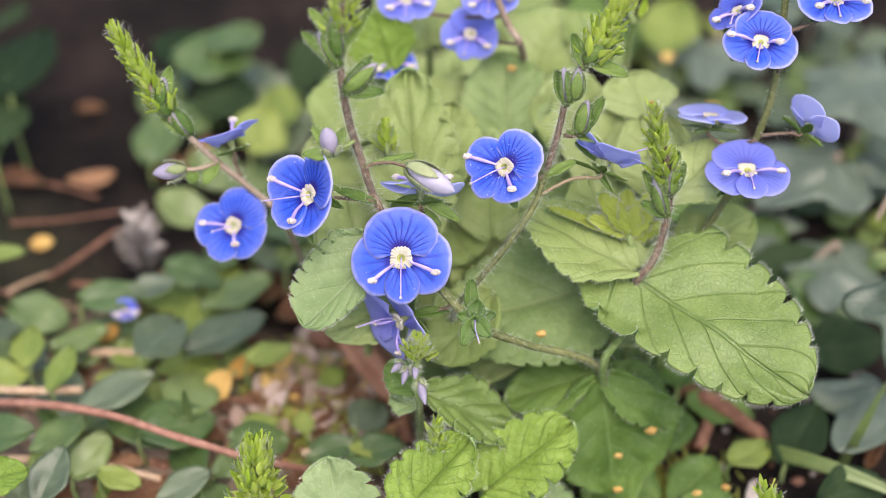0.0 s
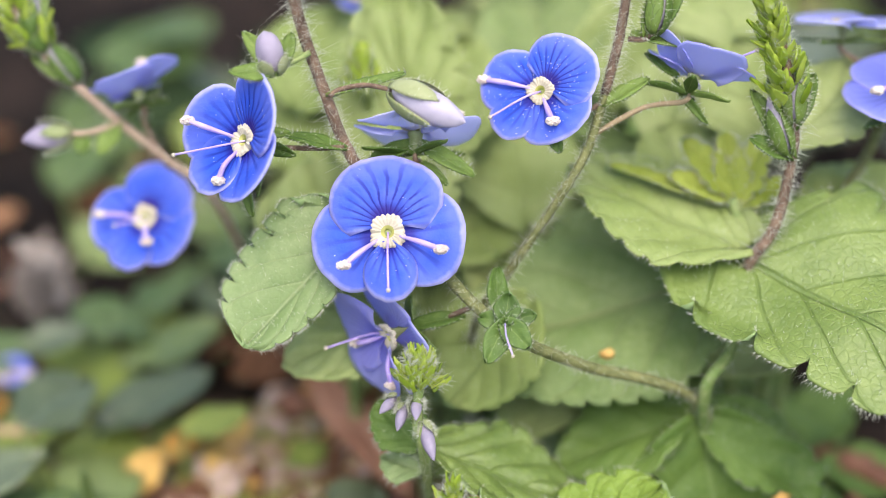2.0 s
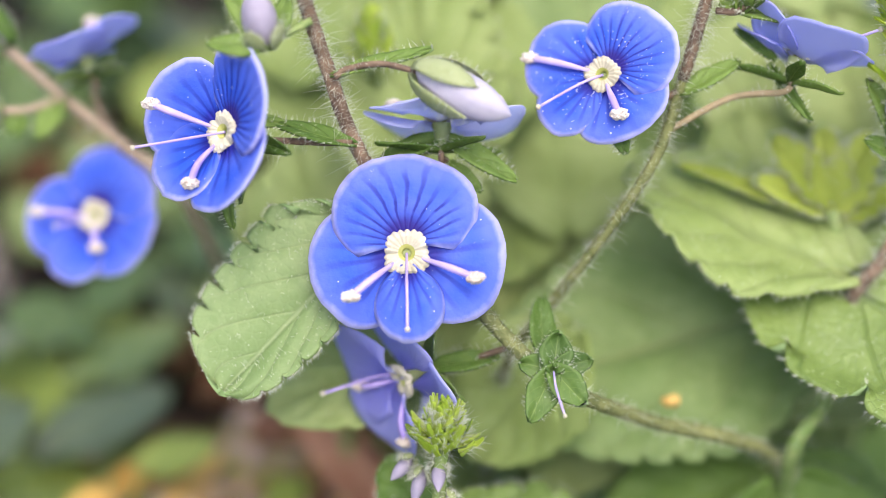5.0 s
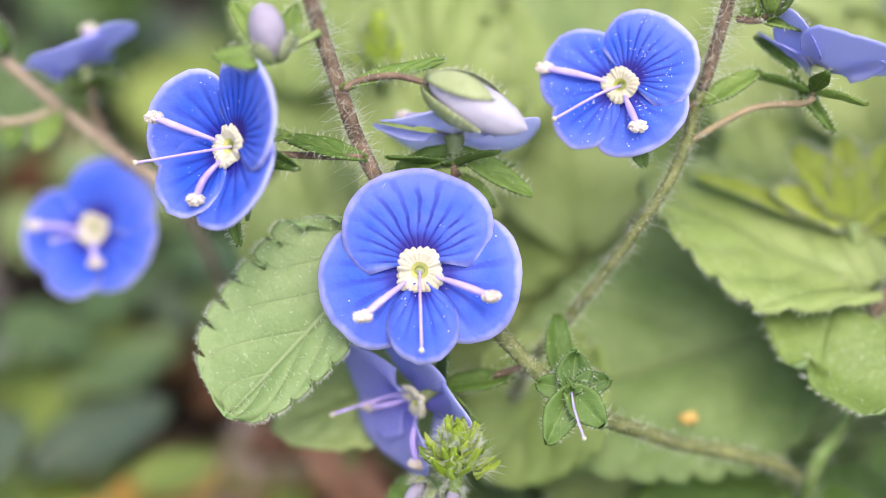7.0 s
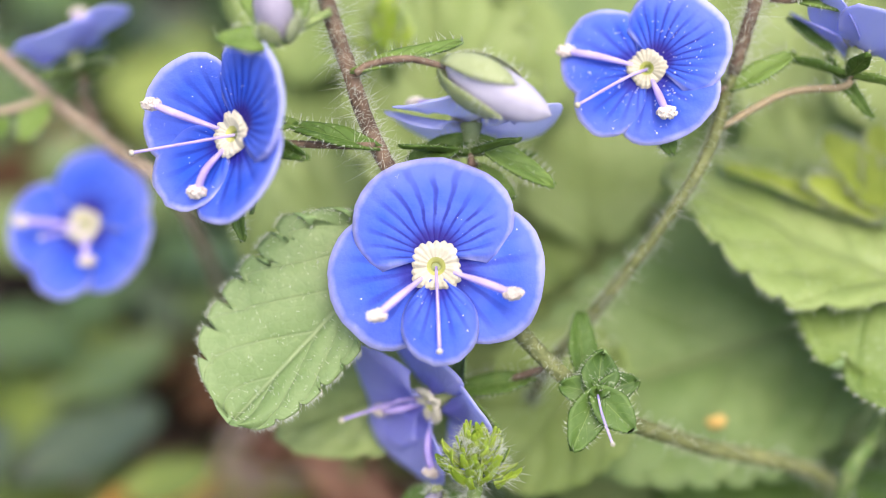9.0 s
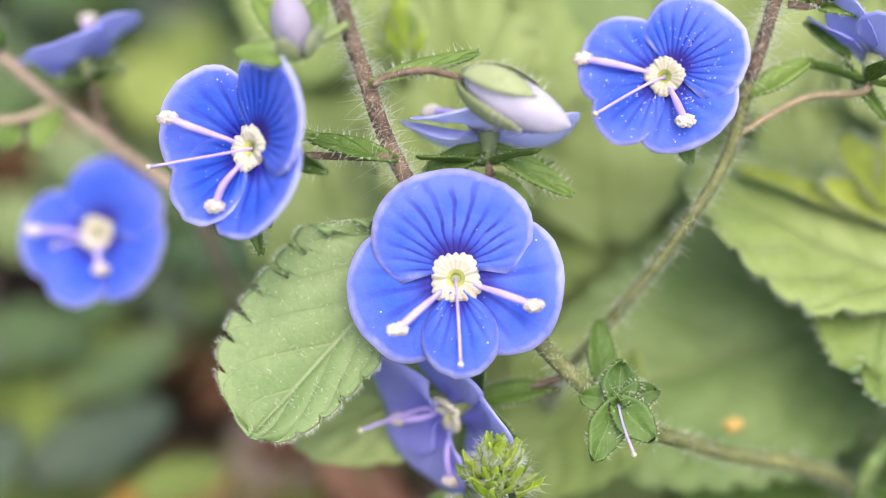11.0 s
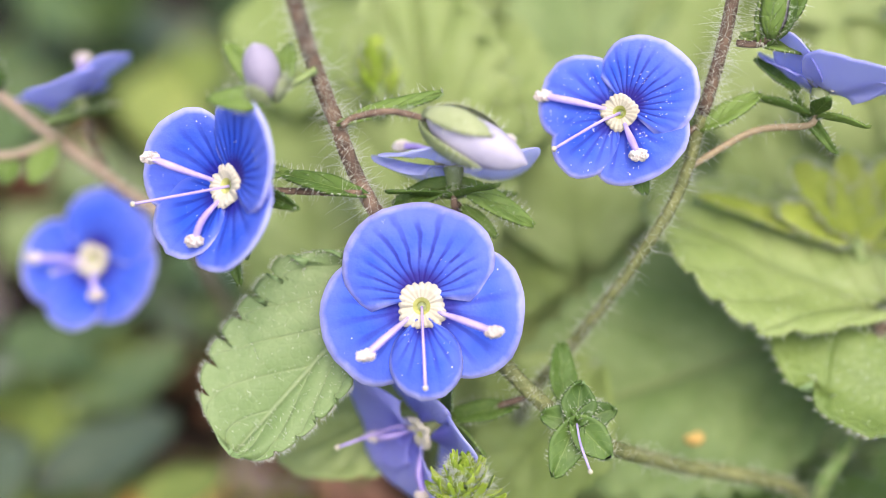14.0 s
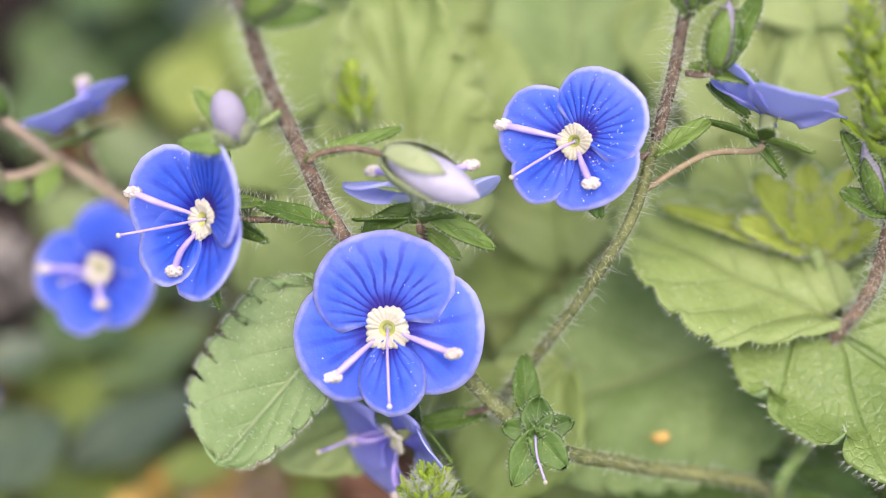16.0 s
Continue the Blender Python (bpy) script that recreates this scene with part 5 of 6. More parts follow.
RIGHTWARD, AWAY = V((1, 0, 0)), V((0, 1, 0))
GREEN, PALE, YELLOWISH, DULL = "oval green ground-cover leaf", "pale grey-green oval leaf", "yellowish green small leaf", "dark green oval leaf"
for p, turn, half, length, mat, words in (
    ((-31.31, 19.16, 1.75), 60, 3.0, 7.2, COVER_GREY, PALE), ((-36.07, 11.43, 0.24), 35, 3.3, 8.6, COVER_GREY, PALE), ((-24.07, 23.69, -2.61), 25, 3.2, 9.0, COVER_GREY, PALE), ((-39.18, 28.16, -0.43), 15, 2.4, 6.5, COVER, GREEN), ((-33.91, 29.97, -0.43), 20, 1.8, 4.8, COVER_GREY, PALE),
    ((-28.94, 33.29, -1.52), -10, 2.8, 6.5, COVER, DULL), ((-53.02, 22.44, -0.43), 40, 2.2, 5.5, COVER_GREY, PALE), ((-49.15, 20.47, -1.52), 100, 2.4, 6.5, COVER_LIME, YELLOWISH), ((-51.51, 15.21, -1.52), 20, 2.6, 6.5, COVER_LIME, YELLOWISH), ((-43.88, 15.54, -0.43), 70, 2.2, 6.0, COVER_LIME, YELLOWISH),
    ((-42.04, 4.10, 0.66), 40, 2.6, 6.0, COVER, GREEN), ((-49.23, 5.85, -1.52), 0, 2.4, 6.0, COVER, DULL), ((-41.43, -3.59, 2.84), 70, 2.3, 5.8, COVER_GREY, PALE), ((-23.02, 31.07, -2.61), 30, 3.0, 8.0, COVER, DULL), ((-17.90, 18.96, -1.52), 10, 2.2, 5.5, COVER_LIME, YELLOWISH),
    ((-4.71, 9.80, -2.61), 60, 2.4, 6.0, COVER_GREY, PALE), ((-3.54, 3.39, -1.52), 10, 2.3, 5.5, COVER, GREEN), ((-28.34, 8.21, -2.61), 20, 3.2, 8.0, COVER, DULL), ((-33.74, 9.37, -3.70), -40, 3.2, 8.0, COVER, DULL),
    ((-27.68, 14.63, -3.70), 80, 3.4, 9.0, COVER, DULL), ((-17.95, 5.71, -2.61), 10, 2.6, 6.0, COVER, GREEN), ((-38.58, 3.43, -2.61), 60, 2.2, 5.5, COVER, GREEN), ((-34.26, -0.96, -1.52), -20, 2.0, 5.0, COVER_LIME, YELLOWISH), ((-26.63, -1.02, -2.61), 30, 2.2, 5.5, COVER_GREY, PALE),
    ((-29.27, 71.36, 5.02), 0, 4.4, 9.5, COVER, GREEN), ((-34.95, 74.79, 3.93), 150, 3.4, 8.0, COVER_SHADED, DULL), ((-26.46, 74.83, 6.11), 60, 3.6, 8.0, COVER, GREEN), ((-27.40, 66.56, 1.75), -20, 3.6, 8.0, COVER_SHADED, DULL), ((-21.33, 57.77, 2.84), 75, 4.4, 7.6, COVER_LIME, "round yellow-green ground-cover leaf"),
    ((-56.71, 68.65, 7.20), 85, 5.0, 13.0, COVER_SHADED, DULL), ((-63.20, 79.77, 5.02), 60, 3.5, 10.0, COVER_SHADED, DULL), ((-58.99, 59.45, 5.02), 95, 4.0, 12.0, COVER_SHADED, DULL), ((-55.67, 33.93, 1.75), 5, 1.6, 8.0, COVER_LIME, "narrow green blade among leaves"), ((-14.87, 74.07, 2.84), 60, 4.0, 9.0, COVER_SHADED, DULL), ((-20.21, 71.14, -1.52), 10, 3.6, 8.0, COVER_GREY, PALE),
    ((-14.16, 38.42, -1.52), 60, 3.4, 8.0, COVER, DULL), ((-16.17, 41.06, -0.43), 20, 3.0, 7.5, COVER, GREEN), ((-17.52, 37.35, -2.61), -20, 3.0, 7.0, COVER_GREY, PALE), ((-25.91, 73.74, -0.43), 40, 4.0, 9.0, COVER_GREY, PALE), ((-33.78, 66.32, -2.61), 10, 3.4, 8.0, COVER, DULL), ((-37.61, 62.77, -2.61), 80, 3.4, 8.0, COVER, DULL), ((-19.44, 66.05, 0.66), 95, 3.2, 8.0, COVER_LIME, "round yellow-green ground-cover leaf"), ((-37.65, 73.27, -2.61), 60, 3.4, 8.0, COVER, DULL), ((-28.34, 56.25, -3.70), -30, 3.2, 7.0, COVER, DULL), ((-9.40, 6.06, -4.79), 20, 2.2, 5.0, COVER, GREEN), ((-18.60, 64.33, -3.70), 40, 3.4, 8.0, COVER_GREY, PALE), ((-21.63, 52.91, -3.70), 10, 3.2, 7.5, COVER, DULL), ((-49.31, 27.81, -3.70), -20, 2.8, 7.0, COVER, DULL), ((-43.23, 23.64, -3.70), 20, 2.6, 6.0, COVER, DULL),
    ((-24.78, 41.04, -3.70), 70, 3.2, 7.5, COVER, DULL), ((-32.01, 48.06, -3.70), -20, 2.8, 6.5, COVER, DULL), ((39.74, 85.43, 0.66), 80, 5.0, 11.0, COVER_LIME, "round yellow-green ground-cover leaf"), 
    ((53.76, -1.89, -2.61), 20, 3.0, 7.5, COVER_SHADED, DULL), ((51.45, 36.11, -3.00), 20, 3.4, 8.5, COVER_SHADED, DULL), ((55.18, 29.68, -4.00), -35, 3.8, 9.0, COVER, DULL), ((51.75, 24.04, -4.50), 70, 3.0, 7.5, COVER_SHADED, DULL), ((57.20, 22.16, -3.50), 10, 3.6, 9.0, COVER_SHADED, DULL), ((48.73, 41.59, -3.00), 50, 3.2, 8.0, COVER, DULL), ((42.70, 5.69, -5.00), 30, 2.4, 6.0, COVER_LIME, YELLOWISH), ((49.02, 7.97, -3.70), 60, 3.2, 8.0, COVER_SHADED, DULL), ((-4.13, 4.22, -2.00), 20, 2.0, 5.0, COVER_LIME, YELLOWISH), ((-9.80, 18.50, -5.50), 30, 1.5, 3.6, COVER_LIME, YELLOWISH), ((-13.20, 10.50, -5.00), 110, 1.4, 3.4, COVER_LIME, YELLOWISH), ((-18.40, 10.20, -4.50), 10, 1.6, 4.0, COVER_LIME, YELLOWISH), ((-44.50, 3.00, -3.00), 60, 1.8, 4.4, COVER_LIME, YELLOWISH), ((-31.50, 12.50, -5.00), 140, 1.6, 4.0, COVER_LIME, YELLOWISH)):
    way = RIGHTWARD * math.cos(radians(turn)) + AWAY * math.sin(radians(turn))
    lean = random.Random(int(p[0] * 11 + p[1] * 5))
    big = 1.06 if mat is COVER_LIME else 1.22
    cover_leaf(p, way, half * big, length * big, mat, int(p[0] * 7 + p[1] * 13) % 997, words, V((lean.uniform(-0.4, 0.4), lean.uniform(-0.55, 0.2), 1.0)).normalized())

# scalloped bright leaf at the border of the patch
cover_leaf((-46.37, -7.43, 7.20), (1, 0.4, 0), 3.4, 7.5, LEAF_LIGHT, 5, "bright green scalloped small leaf", teeth=6)

# filler: low plants of three to five leaves, spread over the rest of the patch
rng = random.Random(77)
kinds = []
for i, (mat, words) in enumerate(((COVER, "low dark green ground-cover plant"), (COVER_LIME, "low yellow-green ground-cover plant"), (COVER_GREY, "low grey-green ground-cover plant"), (LEAF_LIT, "low speedwell plant with scalloped leaves"), (LEAF_SHADOW, "low speedwell plant with dark scalloped leaves"))):
    t = thing("groundcover_plant", (0, 0, 0), words, "ground cover", "low plants")
    for j in range(4):
        w = j * 1.7 + i
        d0 = V((math.cos(w), math.sin(w), 0))
        base = d0 * 1.2 + V((0, 0, 2.2 + j * 0.5))
        tip = d0 * (6.5 + j % 3) + V((0, 0, 3.2 + 0.8 * (j % 2)))
        g = Geo()
        tube(g, [(0, 0, -1.5), base.lerp(V((0, 0, 0)), 0.5), base], 0.35, 0.22, 7)
        part("leaf_stalk", g, [STEM_GREEN], t)
        leaf(t, base, tip, (d0 * -0.4 + UP), 2.5 + 0.3 * j, mat, 0, teeth=7 if mat in (LEAF_LIT, LEAF_SHADOW) else 0, deep=0.1, quilt=0.12, fold=0.15, droop=0.15, wave=0.4, seed=i * 9 + j, nv=9)
    kinds.append(t)
spots = []
for _ in range(900):
    x, y = rng.uniform(-75, 75), rng.uniform(-45, 95)
    if all((x - a0) ** 2 + (y - b0) ** 2 > 8.5**2 for a0, b0 in spots) and not (x < -14 and y > 31) and not (x > 36 and y < 40):
        spots.append((x, y))
for i, (x, y) in enumerate(spots[:190]):
    src = kinds[3 if y > 8 and x < 18 else 4] if (-13 < x < 36 and y > 20) or (2 < x < 36 and y > -6) else kinds[(0, 0, 1, 2, 0)[rng.randrange(5)]]
    m = pose(x * MM, y * MM, (ground_height(x, y) - 1.0) * MM, rng.uniform(-8, 8), rng.uniform(-8, 8), rng.uniform(0, 360))
    s = rng.uniform(0.7, 1.15) * (1.35 if src in kinds[3:] else 1.0)
    if -21 < x < 1 and -2 < y < 22:
        continue
    copy_thing(src, m).scale = (s, s, s)
for t in kinds:
    t.location = (rng.uniform(-0.07, 0.07), 0.12, -0.009)

# ivy
def ivy_leaf(centre, tip_way, size, tilt, seed):
    """A lobed, leathery ivy leaf on a long stalk."""
    c, n = V(centre), V(tilt).normalized()
    x = (V(tip_way) - n * V(tip_way).dot(n)).normalized()
    y = n.cross(x)
    t = thing("ivy_leaf", grounded(c, 3, 4), "dark grey-green leathery ivy leaf with pale veins", "ivy leaf", "ivy leaves")
    grid, uvs = [], []
    ns, nq = 14, 61
    for i in range(ns):
        s = i / (ns - 1)
        row, ru = [], []
        for j in range(nq):
            w = 2 * math.pi * j / (nq - 1)
            rr = size * (0.62 + 0.22 * math.cos(5 * w / 1.0) * (0.6 + 0.4 * math.cos(w)) + 0.2 * math.cos(w) - 0.25 * math.exp(-((w - math.pi) / 0.35) ** 2))
            h = 0.06 * size * noise.noise(V((math.cos(w) * s * 2, math.sin(w) * s * 2, seed))) * 2 - 0.10 * size * s * s - 0.05 * size * abs(math.cos(2.5 * w)) * s * (1 - s)
            row.append(c + (x * math.cos(w) + y * math.sin(w)) * (rr * s) + n * h)
            ru.append((0.2 + 0.8 * s, 0.5 + 0.5 * math.sin(2.5 * w)))
        grid.append(row)
        uvs.append(ru)
    g = Geo()
    sheet(g, grid, uvs, 0.2, 0, 1)
    part("leaf", g, [IVY, LEAF_BACK], t)
    g = Geo()
    tube(g, [grounded(c, 3, 4), c + V((2, 2, -c.z * 0.5)), c - n * 0.3 - x * size * 0.1], 0.5, 0.35, 8)
    part("leaf_stalk", g, [STEM_FADED], t)
    return t


for p, way, size, tilt, seed in (
    ((63.30, 61.98, 9.38), (0.3, -0.9, 0), 15, (-0.104, 0.110, 0.989), 1), ((60.90, 13.54, 15.92), (-0.4, -0.9, 0), 11, (-0.303, -0.214, 0.929), 2), ((58.76, 51.89, 1.75), (-0.7, -0.5, 0), 13, (-0.100, 0.141, 0.985), 3), ((48.11, 46.87, -3.70), (0.2, -1, 0), 9, (0.000, 0.141, 0.990), 4),
    ((56.23, 36.57, -2.61), (0.9, -0.5, 0), 11, (0.100, 0.141, 0.985), 5), ((59.92, 12.75, -2.61), (-0.6, -0.8, 0), 11, (0.000, 0.141, 0.990), 6), ((46.27, 83.75, -2.61), (-0.2, -1, 0), 11, (0.000, 0.141, 0.990), 7), ((59.99, 85.61, 5.02), (0, 1, 0), 12, (0.000, -0.000, 1.000), 8), ((68.39, 49.44, 0.66), (0.5, 0.5, 0), 10, (0.196, 0.139, 0.971), 9)):
    ivy_leaf(p, way, size, tilt, seed)


# ---- twigs, dead leaves, grass and specks ----
def twig(points, r0, r1, mat, words):
    t = new("twig", None)
    t.location = V(points[0]) * MM
    tagged(t, words, "twig", "fallen twigs")
    g = Geo()
    tube(g, points, r0, r1, 9, 0, 0.25, steps=10)
    part("twig_rod", g, [mat], t)


twig([(-56.45, 13.91, -2.61), (-47.30, 13.06, -2.06), (-41.12, 13.71, -2.61)], 0.5, 0.5, STRAW, "pinkish straw-coloured dry twig")
twig([(-58.34, 14.79, -6.50), (-45.25, 7.57, 2.04), (-35.92, 5.14, 2.92), (-27.38, 1.92, 2.81), (-18.13, -0.07, 1.11), (-8.57, 5.80, -9.87)], 0.52, 0.46, BARK_RED, "reddish brown dry twig")
twig([(-49.94, 4.59, -4.79), (-38.80, 3.34, -4.24), (-29.99, 1.34, -4.79)], 0.5, 0.4, STRAW, "tan dry twig among leaves")
twig([(35.32, 17.88, -6.97), (41.05, 12.58, -5.88), (47.73, 5.92, -6.97)], 1.3, 0.9, BARK, "thick reddish brown dead stick")
twig([(36.56, 7.77, -6.97), (39.99, 15.94, -6.42)], 0.9, 0.8, BARK, "short brown dead stick")
twig([(-61.63, 57.03, -6.97), (-54.58, 56.45, -6.42), (-45.75, 53.92, -6.97)], 0.36, 0.22, BARK, "brown dry stalk on the soil")
twig([(-57.51, 48.44, -6.97), (-50.73, 48.48, -6.42), (-41.93, 50.86, -6.97)], 0.3, 0.2, BARK, "brown dry stalk on the soil")
twig([(-50.26, 37.43, -6.97), (-45.43, 41.48, -5.88), (-41.57, 46.14, -5.88)], 0.4, 0.3, BARK, "brown dry stalk on the soil")
twig([(-44.23, 23.01, -5.88), (-35.70, 22.70, -5.88)], 0.6, 0.5, STRAW, "pinkish dry stalk on soil")
twig([(-13.10, 5.98, -5.88), (-5.82, 7.41, -5.33)], 0.6, 0.5, STRAW, "tan dry stalk on soil")
twig([(59.72, 30.01, 11.56), (61.76, 33.13, 13.74), (65.07, 38.70, 13.74), (81.06, 69.18, -9.15)], 0.28, 0.22, STEM_FADED, "buff stalk of an ivy leaf")
twig([(-12.82, 26.57, -6.97), (-3.26, 21.47, -5.88), (-0.00, 8.71, -6.97)], 1.3, 1.0, BARK, "reddish brown dead stick")


rng = random.Random(41)
for i in range(44):
    x, y = rng.uniform(-60, -14), rng.uniform(12, 40)
    w, L = rng.uniform(-0.5, 0.5), rng.uniform(5, 13)
    d0 = V((math.cos(w), math.sin(w), 0)) * L
    z0 = ground_height(x, y)
    twig([(x, y, z0), (x + d0.x * 0.5, y + d0.y * 0.5 + rng.uniform(-1, 1), z0 + rng.uniform(0.2, 1.2)), (x + d0.x, y + d0.y, ground_height(x + d0.x, y + d0.y))], rng.uniform(0.2, 0.45), 0.15, (BARK, BARK, STRAW)[i % 3], ("thin brown dry twig on soil", "thin brown dry twig on soil", "thin tan dry straw on soil")[i % 3])


def grass(points, half, words):
    t = thing("grass_blade", points[0], words, "grass", "grass blades")
    line = smooth_path(points, 8)
    grid, uvs = [], []
    for i, p in enumerate(line):
        u = i / (len(line) - 1)
        way = (line[min(i + 1, len(line) - 1)] - line[max(0, i - 1)]).normalized()
        # the blade is turned flat to the camera's view
        y = VIEW.cross(way).normalized()
        w = half * (1 - u**3) + 0.05
        grid.append([p + y * (w * v) + VIEW * (0.25 * half * abs(v)) for v in (-1, -0.5, 0, 0.5, 1)])
        uvs.append([(u, 0.5 + 0.25 * v) for v in (-2, -1, 0, 1, 2)])
    g = Geo()
    sheet(g, grid, uvs, 0.12)
    part("blade", g, [COVER], t)


grass([(41.56, 10.43, -9.15), (48.79, 2.54, -2.61), (55.07, -1.40, -1.52), (61.70, -4.47, -2.61)], 0.9, "narrow green grass blade lying over the litter")
grass([(54.37, 6.21, -9.15), (54.99, 4.47, 0.66), (57.43, 6.82, 7.20)], 0.6, "upright narrow green grass blade")
grass([(-28.01, 9.48, -9.15), (-27.33, 8.96, -2.61), (-27.27, 9.12, 2.84)], 0.7, "upright green stalk-like blade")
grass([(-63.46, 60.01, -9.15), (-59.84, 61.93, 0.66), (-58.29, 64.63, 7.20)], 0.8, "upright green grass blade")
grass([(7.93, 69.18, -9.15), (7.43, 69.78, -1.52), (6.10, 71.36, 5.02)], 0.7, "upright green grass blade")


def dead_leaf(p, turn, half, length, mat, words, seed):
    c = V(p)
    way = RIGHTWARD * math.cos(radians(turn)) + AWAY * math.sin(radians(turn))
    t = thing("dead_leaf", c, words, "dead leaf", "dead leaves")
    leaf(t, c - way * length / 2, c + way * length / 2, UP + AWAY * -0.2, half, mat, 0, teeth=0, quilt=0.3, fold=0.2 if mat is GOLD else 0.35, droop=-0.08, wave=0.4 if mat is GOLD else 1.0, seed=seed, nv=9)


for p, turn, half, length, mat, words in (
    ((-31.69, -0.50, -5.88), 20, 3.0, 8.0, DEAD, "curled brown dead leaf on soil"), ((-24.72, 16.76, -5.88), 70, 2.0, 5.5, GOLD, "ochre dead leaf lying on soil"), ((-39.98, 25.73, -5.33), 50, 1.2, 3.4, GOLD, "small orange dead leaf"), ((-45.13, 22.29, -5.88), 80, 2.2, 5.5, DEAD, "reddish brown dead leaf"),
    ((-16.44, 20.73, -4.79), 60, 1.5, 3.6, GOLD, "small orange dead leaf"), ((-21.63, 20.46, -5.88), 40, 1.6, 4.5, GOLD, "ochre dead leaf lying on soil"), ((-52.04, 43.76, -6.42), 20, 1.4, 3.0, GOLD, "small orange dead leaf"), ((-57.25, 57.07, -6.42), -20, 1.7, 7.0, DEAD, "brown dead leaf lying on soil"),
    ((-47.14, 57.66, -6.97), 10, 1.7, 6.5, DEAD, "brown dead leaf lying on soil"), 
    ((-14.03, 31.62, -5.88), 40, 3.0, 8.5, DEAD, "reddish brown dead leaf"), ((-6.78, 25.04, -5.88), 30, 3.0, 8.0, DEAD, "reddish brown dead leaf"), ((-18.68, 35.92, -6.97), 70, 2.6, 7.0, DEAD, "brown dead leaf lying on soil"), ((-31.10, 60.95, -4.79), 60, 2.0, 5.0, DEAD, "pinkish brown dead leaf"), ((-35.07, 60.07, -6.97), 20, 2.4, 7.0, DEAD, "brown dead leaf lying on soil"), ((-17.56, 6.41, -6.42), 30, 2.4, 7.0, DEAD, "brown dead leaf lying on soil"), ((43.73, 63.89, 0.66), 30, 1.6, 3.0, GOLD, "small yellow dead leaf"), ((37.15, 68.65, 7.20), 30, 0.9, 2.0, GOLD, "small yellow dead leaf")):
    dead_leaf(p, turn, half, length, mat, words, int(p[0] * 3 + p[1]) % 91)

t = thing("dead_leaf", (-10.55, 26.74, -3.00), "long reddish brown dead leaf lying on the litter", "dead leaf", "dead leaves")
leaf(t, (-9.74, 23.69, 0.60), (-0.51, 11.47, -4.60), (0.100, -0.400, 0.911), 2.0, DEAD_RED, 0, teeth=0, quilt=0.3, fold=0.25, droop=-0.04, wave=0.6, seed=17, nv=11)

# small dry leaf scraps all over the bare soil
rng = random.Random(31)
dry = []
for i, (mat, half, length) in enumerate(((DEAD, 1.3, 4.2), (GREY, 1.1, 3.4), (GOLD, 0.9, 2.4), (DEAD, 0.9, 5.5), (HUSK, 1.2, 3.6))):
    t = thing("dead_leaf", (0, 0, 0), ("small curled brown leaf scrap on soil", "small grey dry leaf scrap on soil", "small ochre leaf scrap on soil", "narrow brown leaf scrap on soil", "small pinkish dry leaf scrap on soil")[i], "dead leaf", "leaf scraps")
    leaf(t, (-length / 2, 0, 0.4), (length / 2, 0, 0.6), UP, half, mat, 0, teeth=0, quilt=0.25, fold=0.4, droop=-0.1, wave=1.0, seed=i + 70, nv=7)
    dry.append(t)
for i in range(130):
    x, y = rng.uniform(-65, 4), rng.uniform(-25, 34)
    if i % 5 == 0:
        x, y = rng.uniform(15, 60), rng.uniform(-25, 10)
    m = pose(x * MM, y * MM, (ground_height(x, y) - 0.9) * MM, rng.uniform(-20, 20), rng.uniform(-20, 20), rng.uniform(0, 360))
    s = rng.uniform(0.7, 1.4)
    copy_thing(dry[(0, 0, 1, 3, 0, 2, 3)[rng.randrange(7)]], m).scale = (s, s, s)
for i in range(130):
    x, y = rng.gauss(-12.0, 6.5), rng.gauss(17.0, 6.5)
    m = pose(x * MM, y * MM, (ground_height(x, y) + rng.uniform(-0.6, 1.6)) * MM, rng.uniform(-25, 25), rng.uniform(-25, 25), rng.uniform(0, 360))
    s = rng.uniform(0.5, 1.1)
    copy_thing(dry[(4, 4, 0, 4, 2, 3)[i % 6]], m).scale = (s, s, s)
for i, t in enumerate(dry):
    t.location = (-0.05 + 0.02 * i, 0.075, (ground_height(-50 + 20 * i, 75) - 0.9) * MM)

# yellow petal scraps that have fallen on the leaves
for p, s in (((15.84, 7.07, 15.42), 1), ((28.97, 1.25, 4.78), 2), ((25.10, -0.83, 2.71), 3), ((24.97, -3.66, -0.12), 4), ((34.15, -4.54, 0.41), 5), ((37.47, -4.07, 0.88), 6), ((28.06, 9.35, 21.65), 7), ((26.98, 16.43, 42.31), 8), ((12.83, 37.68, 29.90), 9)):
    t = thing("petal_scrap", p, "tiny fallen yellow petal scrap", "petal", "yellow scraps")
    g = Geo()
    ball(g, V(p) + VIEW * 0.5, (0.6, 0.75, 0.55, 0.6, 0.6, 0.6, 0.22, 0.25, 0.6)[s - 1], (1.0, 0.6, 0.75), 0, 7, 10, 0.5, s * 1.3)
    part("scrap", g, [GOLD], t)

# dry grey seed head
t = thing("dry_flower_head", (-38.25, 41.90, -8.06), "grey dried-up flower head on the soil", "seed head")
foot, top = V((-38.13, 40.98, -8.06)), V((-36.78, 40.08, 1.75))
stem(t, [grounded(foot), foot, top], 0.6, 0.4, GREY, 31, 0)
GREY_LEAF = [small_leaf_mesh("husk", 3.2, 1.1, (GREY, GREY), 0.3, 5)]
rng = random.Random(5)
for i in range(34):
    u = i / 33
    w = i * 2.4
    out = V((math.cos(w), math.sin(w), 0))
    set_small(t, GREY_LEAF[0], foot.lerp(top, u) + out * 0.5, out + UP * rng.uniform(0.1, 0.7), out, rng.uniform(0.7, 1.2) * (1.2 - 0.5 * u), "husk")
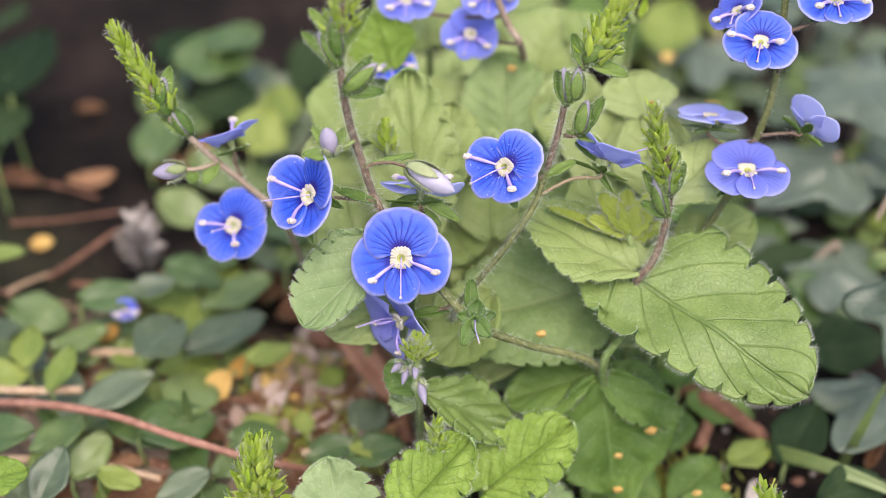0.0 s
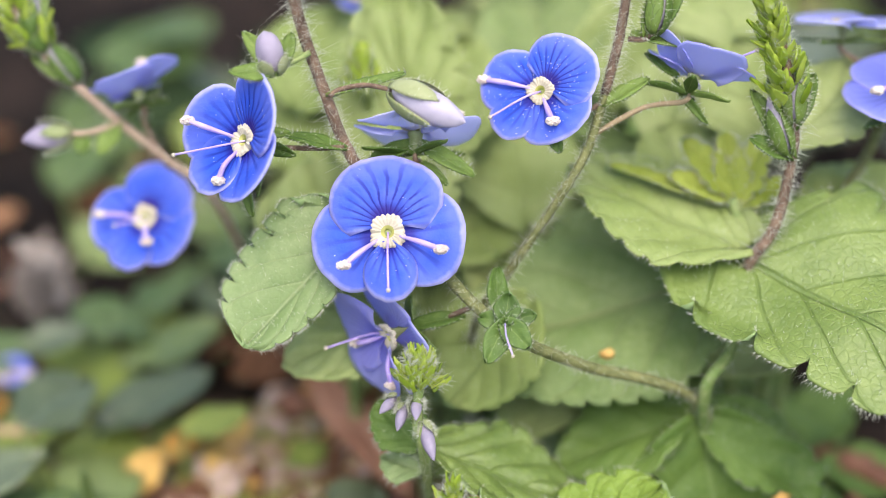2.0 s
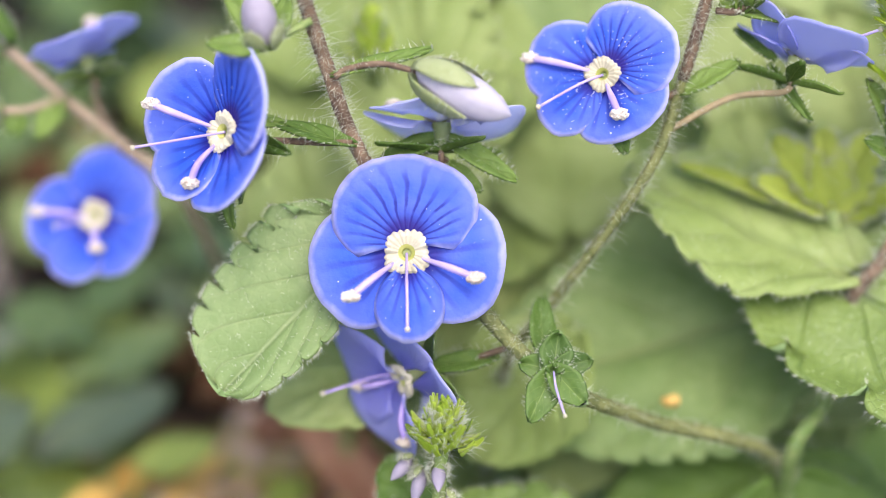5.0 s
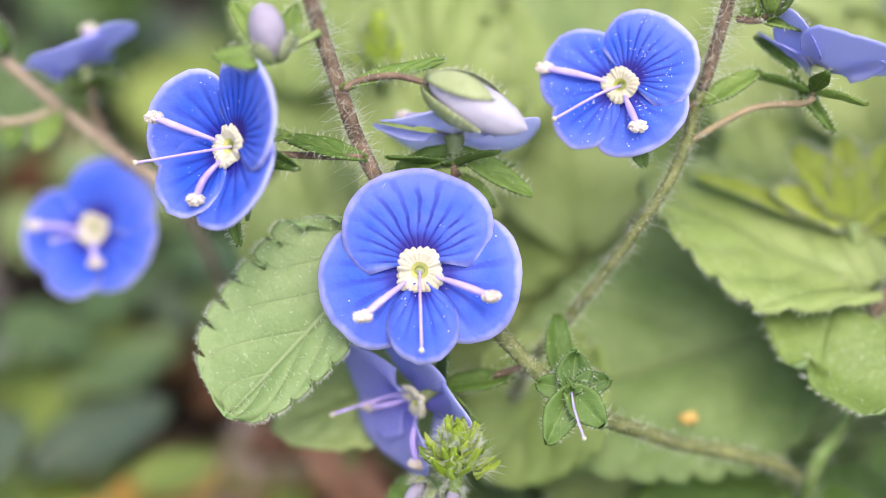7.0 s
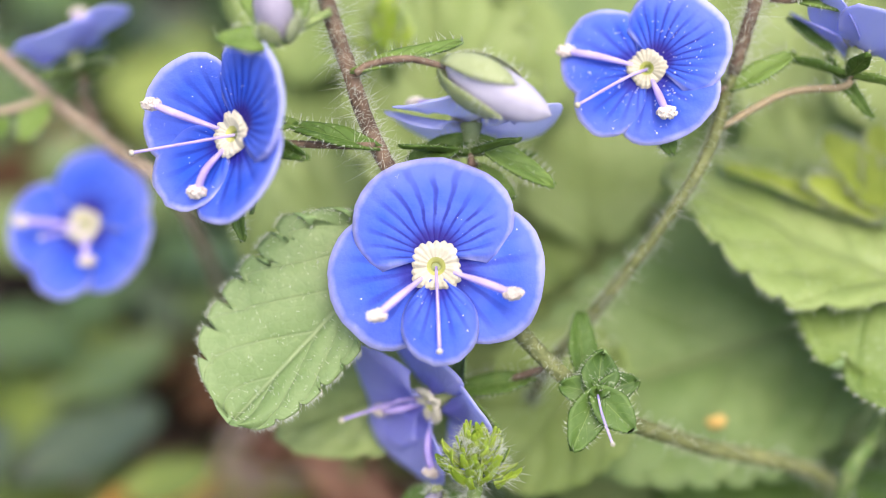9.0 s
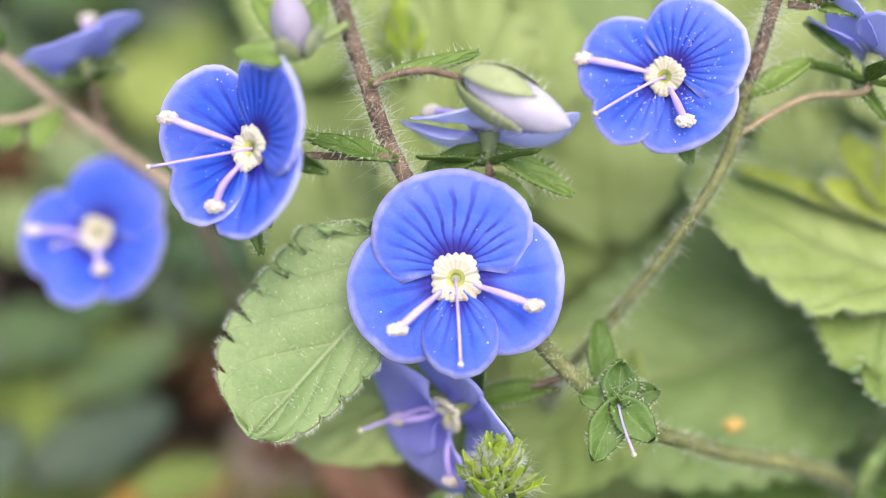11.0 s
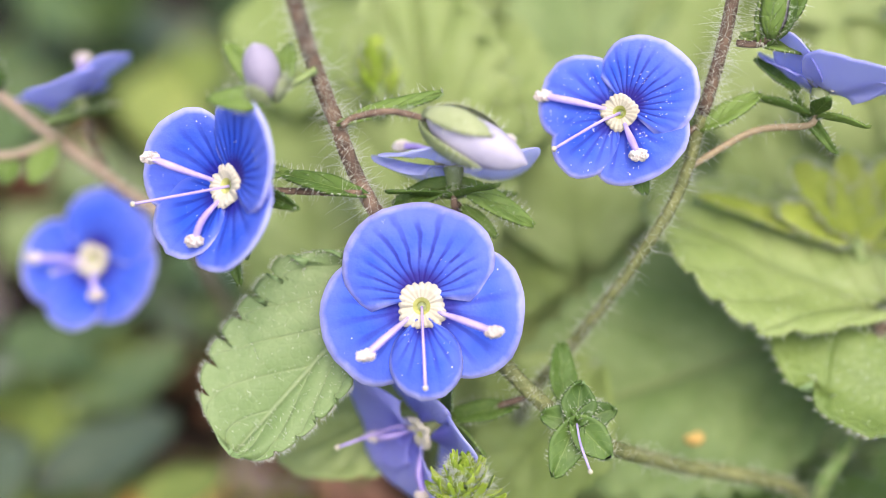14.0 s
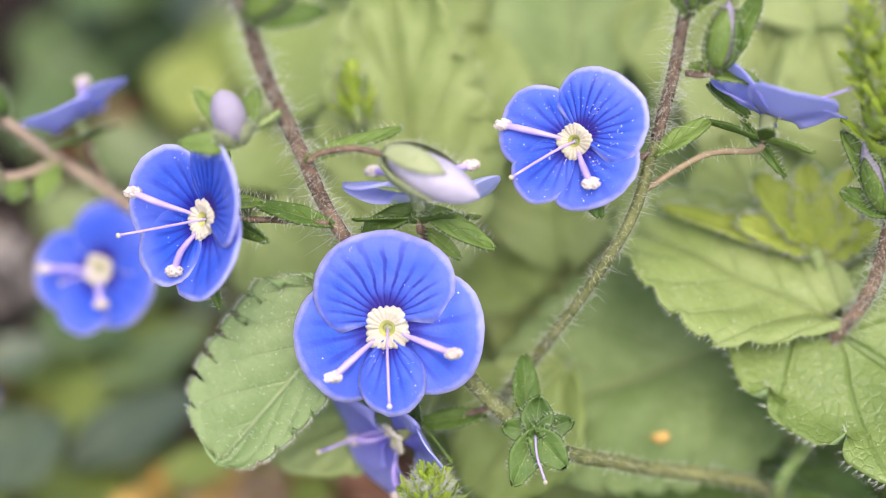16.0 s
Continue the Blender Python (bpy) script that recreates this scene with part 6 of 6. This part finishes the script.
# small far blue flower low in the ground cover
t = thing("bugle_flower", (-38.75, 30.76, -8.06), "small violet-blue flower low among leaves", "wildflower")
stem(t, [(-38.96, 31.20, -9.15), (-37.54, 27.03, -2.61)], 0.35, 0.3, STEM_GREEN, 33, 0)
flower(t, (-37.29, 26.23, -1.52), (0.105, -0.224, 0.969), 0, 1.8, "", 0.25, 61, 0.08, PETAL_PALE, sepals=False, fine=False)

# pebbles, crumbs and moss
rng = random.Random(9)
g = Geo()
for i in range(600):
    x, y = rng.uniform(-60, 60), rng.uniform(-40, 26)
    r = rng.uniform(0.3, 1.0) * (0.6 if i % 3 else 1)
    ball(g, (x, y, ground_height(x, y) - 1.0 + r * 0.3), r, (1, rng.uniform(0.6, 1), 0.6), rng.randrange(3), 5, 7, 0.4, i)
for i in range(340):
    x, y = rng.gauss(-11.0, 4.5), rng.gauss(19.5, 4.0)
    r = rng.uniform(0.4, 1.5)
    ball(g, (x, y, ground_height(x, y) - 1.0 + r * 0.3), r, (1, rng.uniform(0.5, 1), 0.5), rng.choice((0, 0, 3, 2)), 5, 7, 0.5, i + 700)
ob = new("litter_crumbs", mesh("litter_crumbs", g, [STONE, BARK, DEAD, PEBBLE]))
tagged(ob, "scattered crumbs of bark, pebbles and leaf litter", "litter", kind="stuff")
g = Geo()
for i in range(3200):
    cx, cy = ((-11.5, 13.0), (-15.5, 21.0), (-9.0, 9.0), (-32.0, 28.0), (33.0, 2.0), (-12.0, 11.0))[i % 6]
    x, y = rng.gauss(cx, 3.0), rng.gauss(cy, 2.4)
    z = ground_height(x, y) - 1.0
    hair(g, V((x, y, z)), V((rng.uniform(-.6, .6), rng.uniform(-.6, .6), 1)).normalized(), rng.uniform(1.2, 3.4), 0.24)
ob = new("moss", mesh("moss", g, [MOSS]))
tagged(ob, "yellow-green moss tufts on the soil", "moss", kind="stuff")

# the lens is focused on the pistil of the large middle flower
target = next(o for o in a.children_recursive if o.name.startswith("style"))
shift = Matrix.Translation(V(FOCUS) * MM)
target.data.transform(shift.inverted())
target.location = V(FOCUS) * MM
cam.data.dof.use_dof, cam.data.dof.focus_object, cam.data.dof.aperture_fstop = True, target, FSTOP
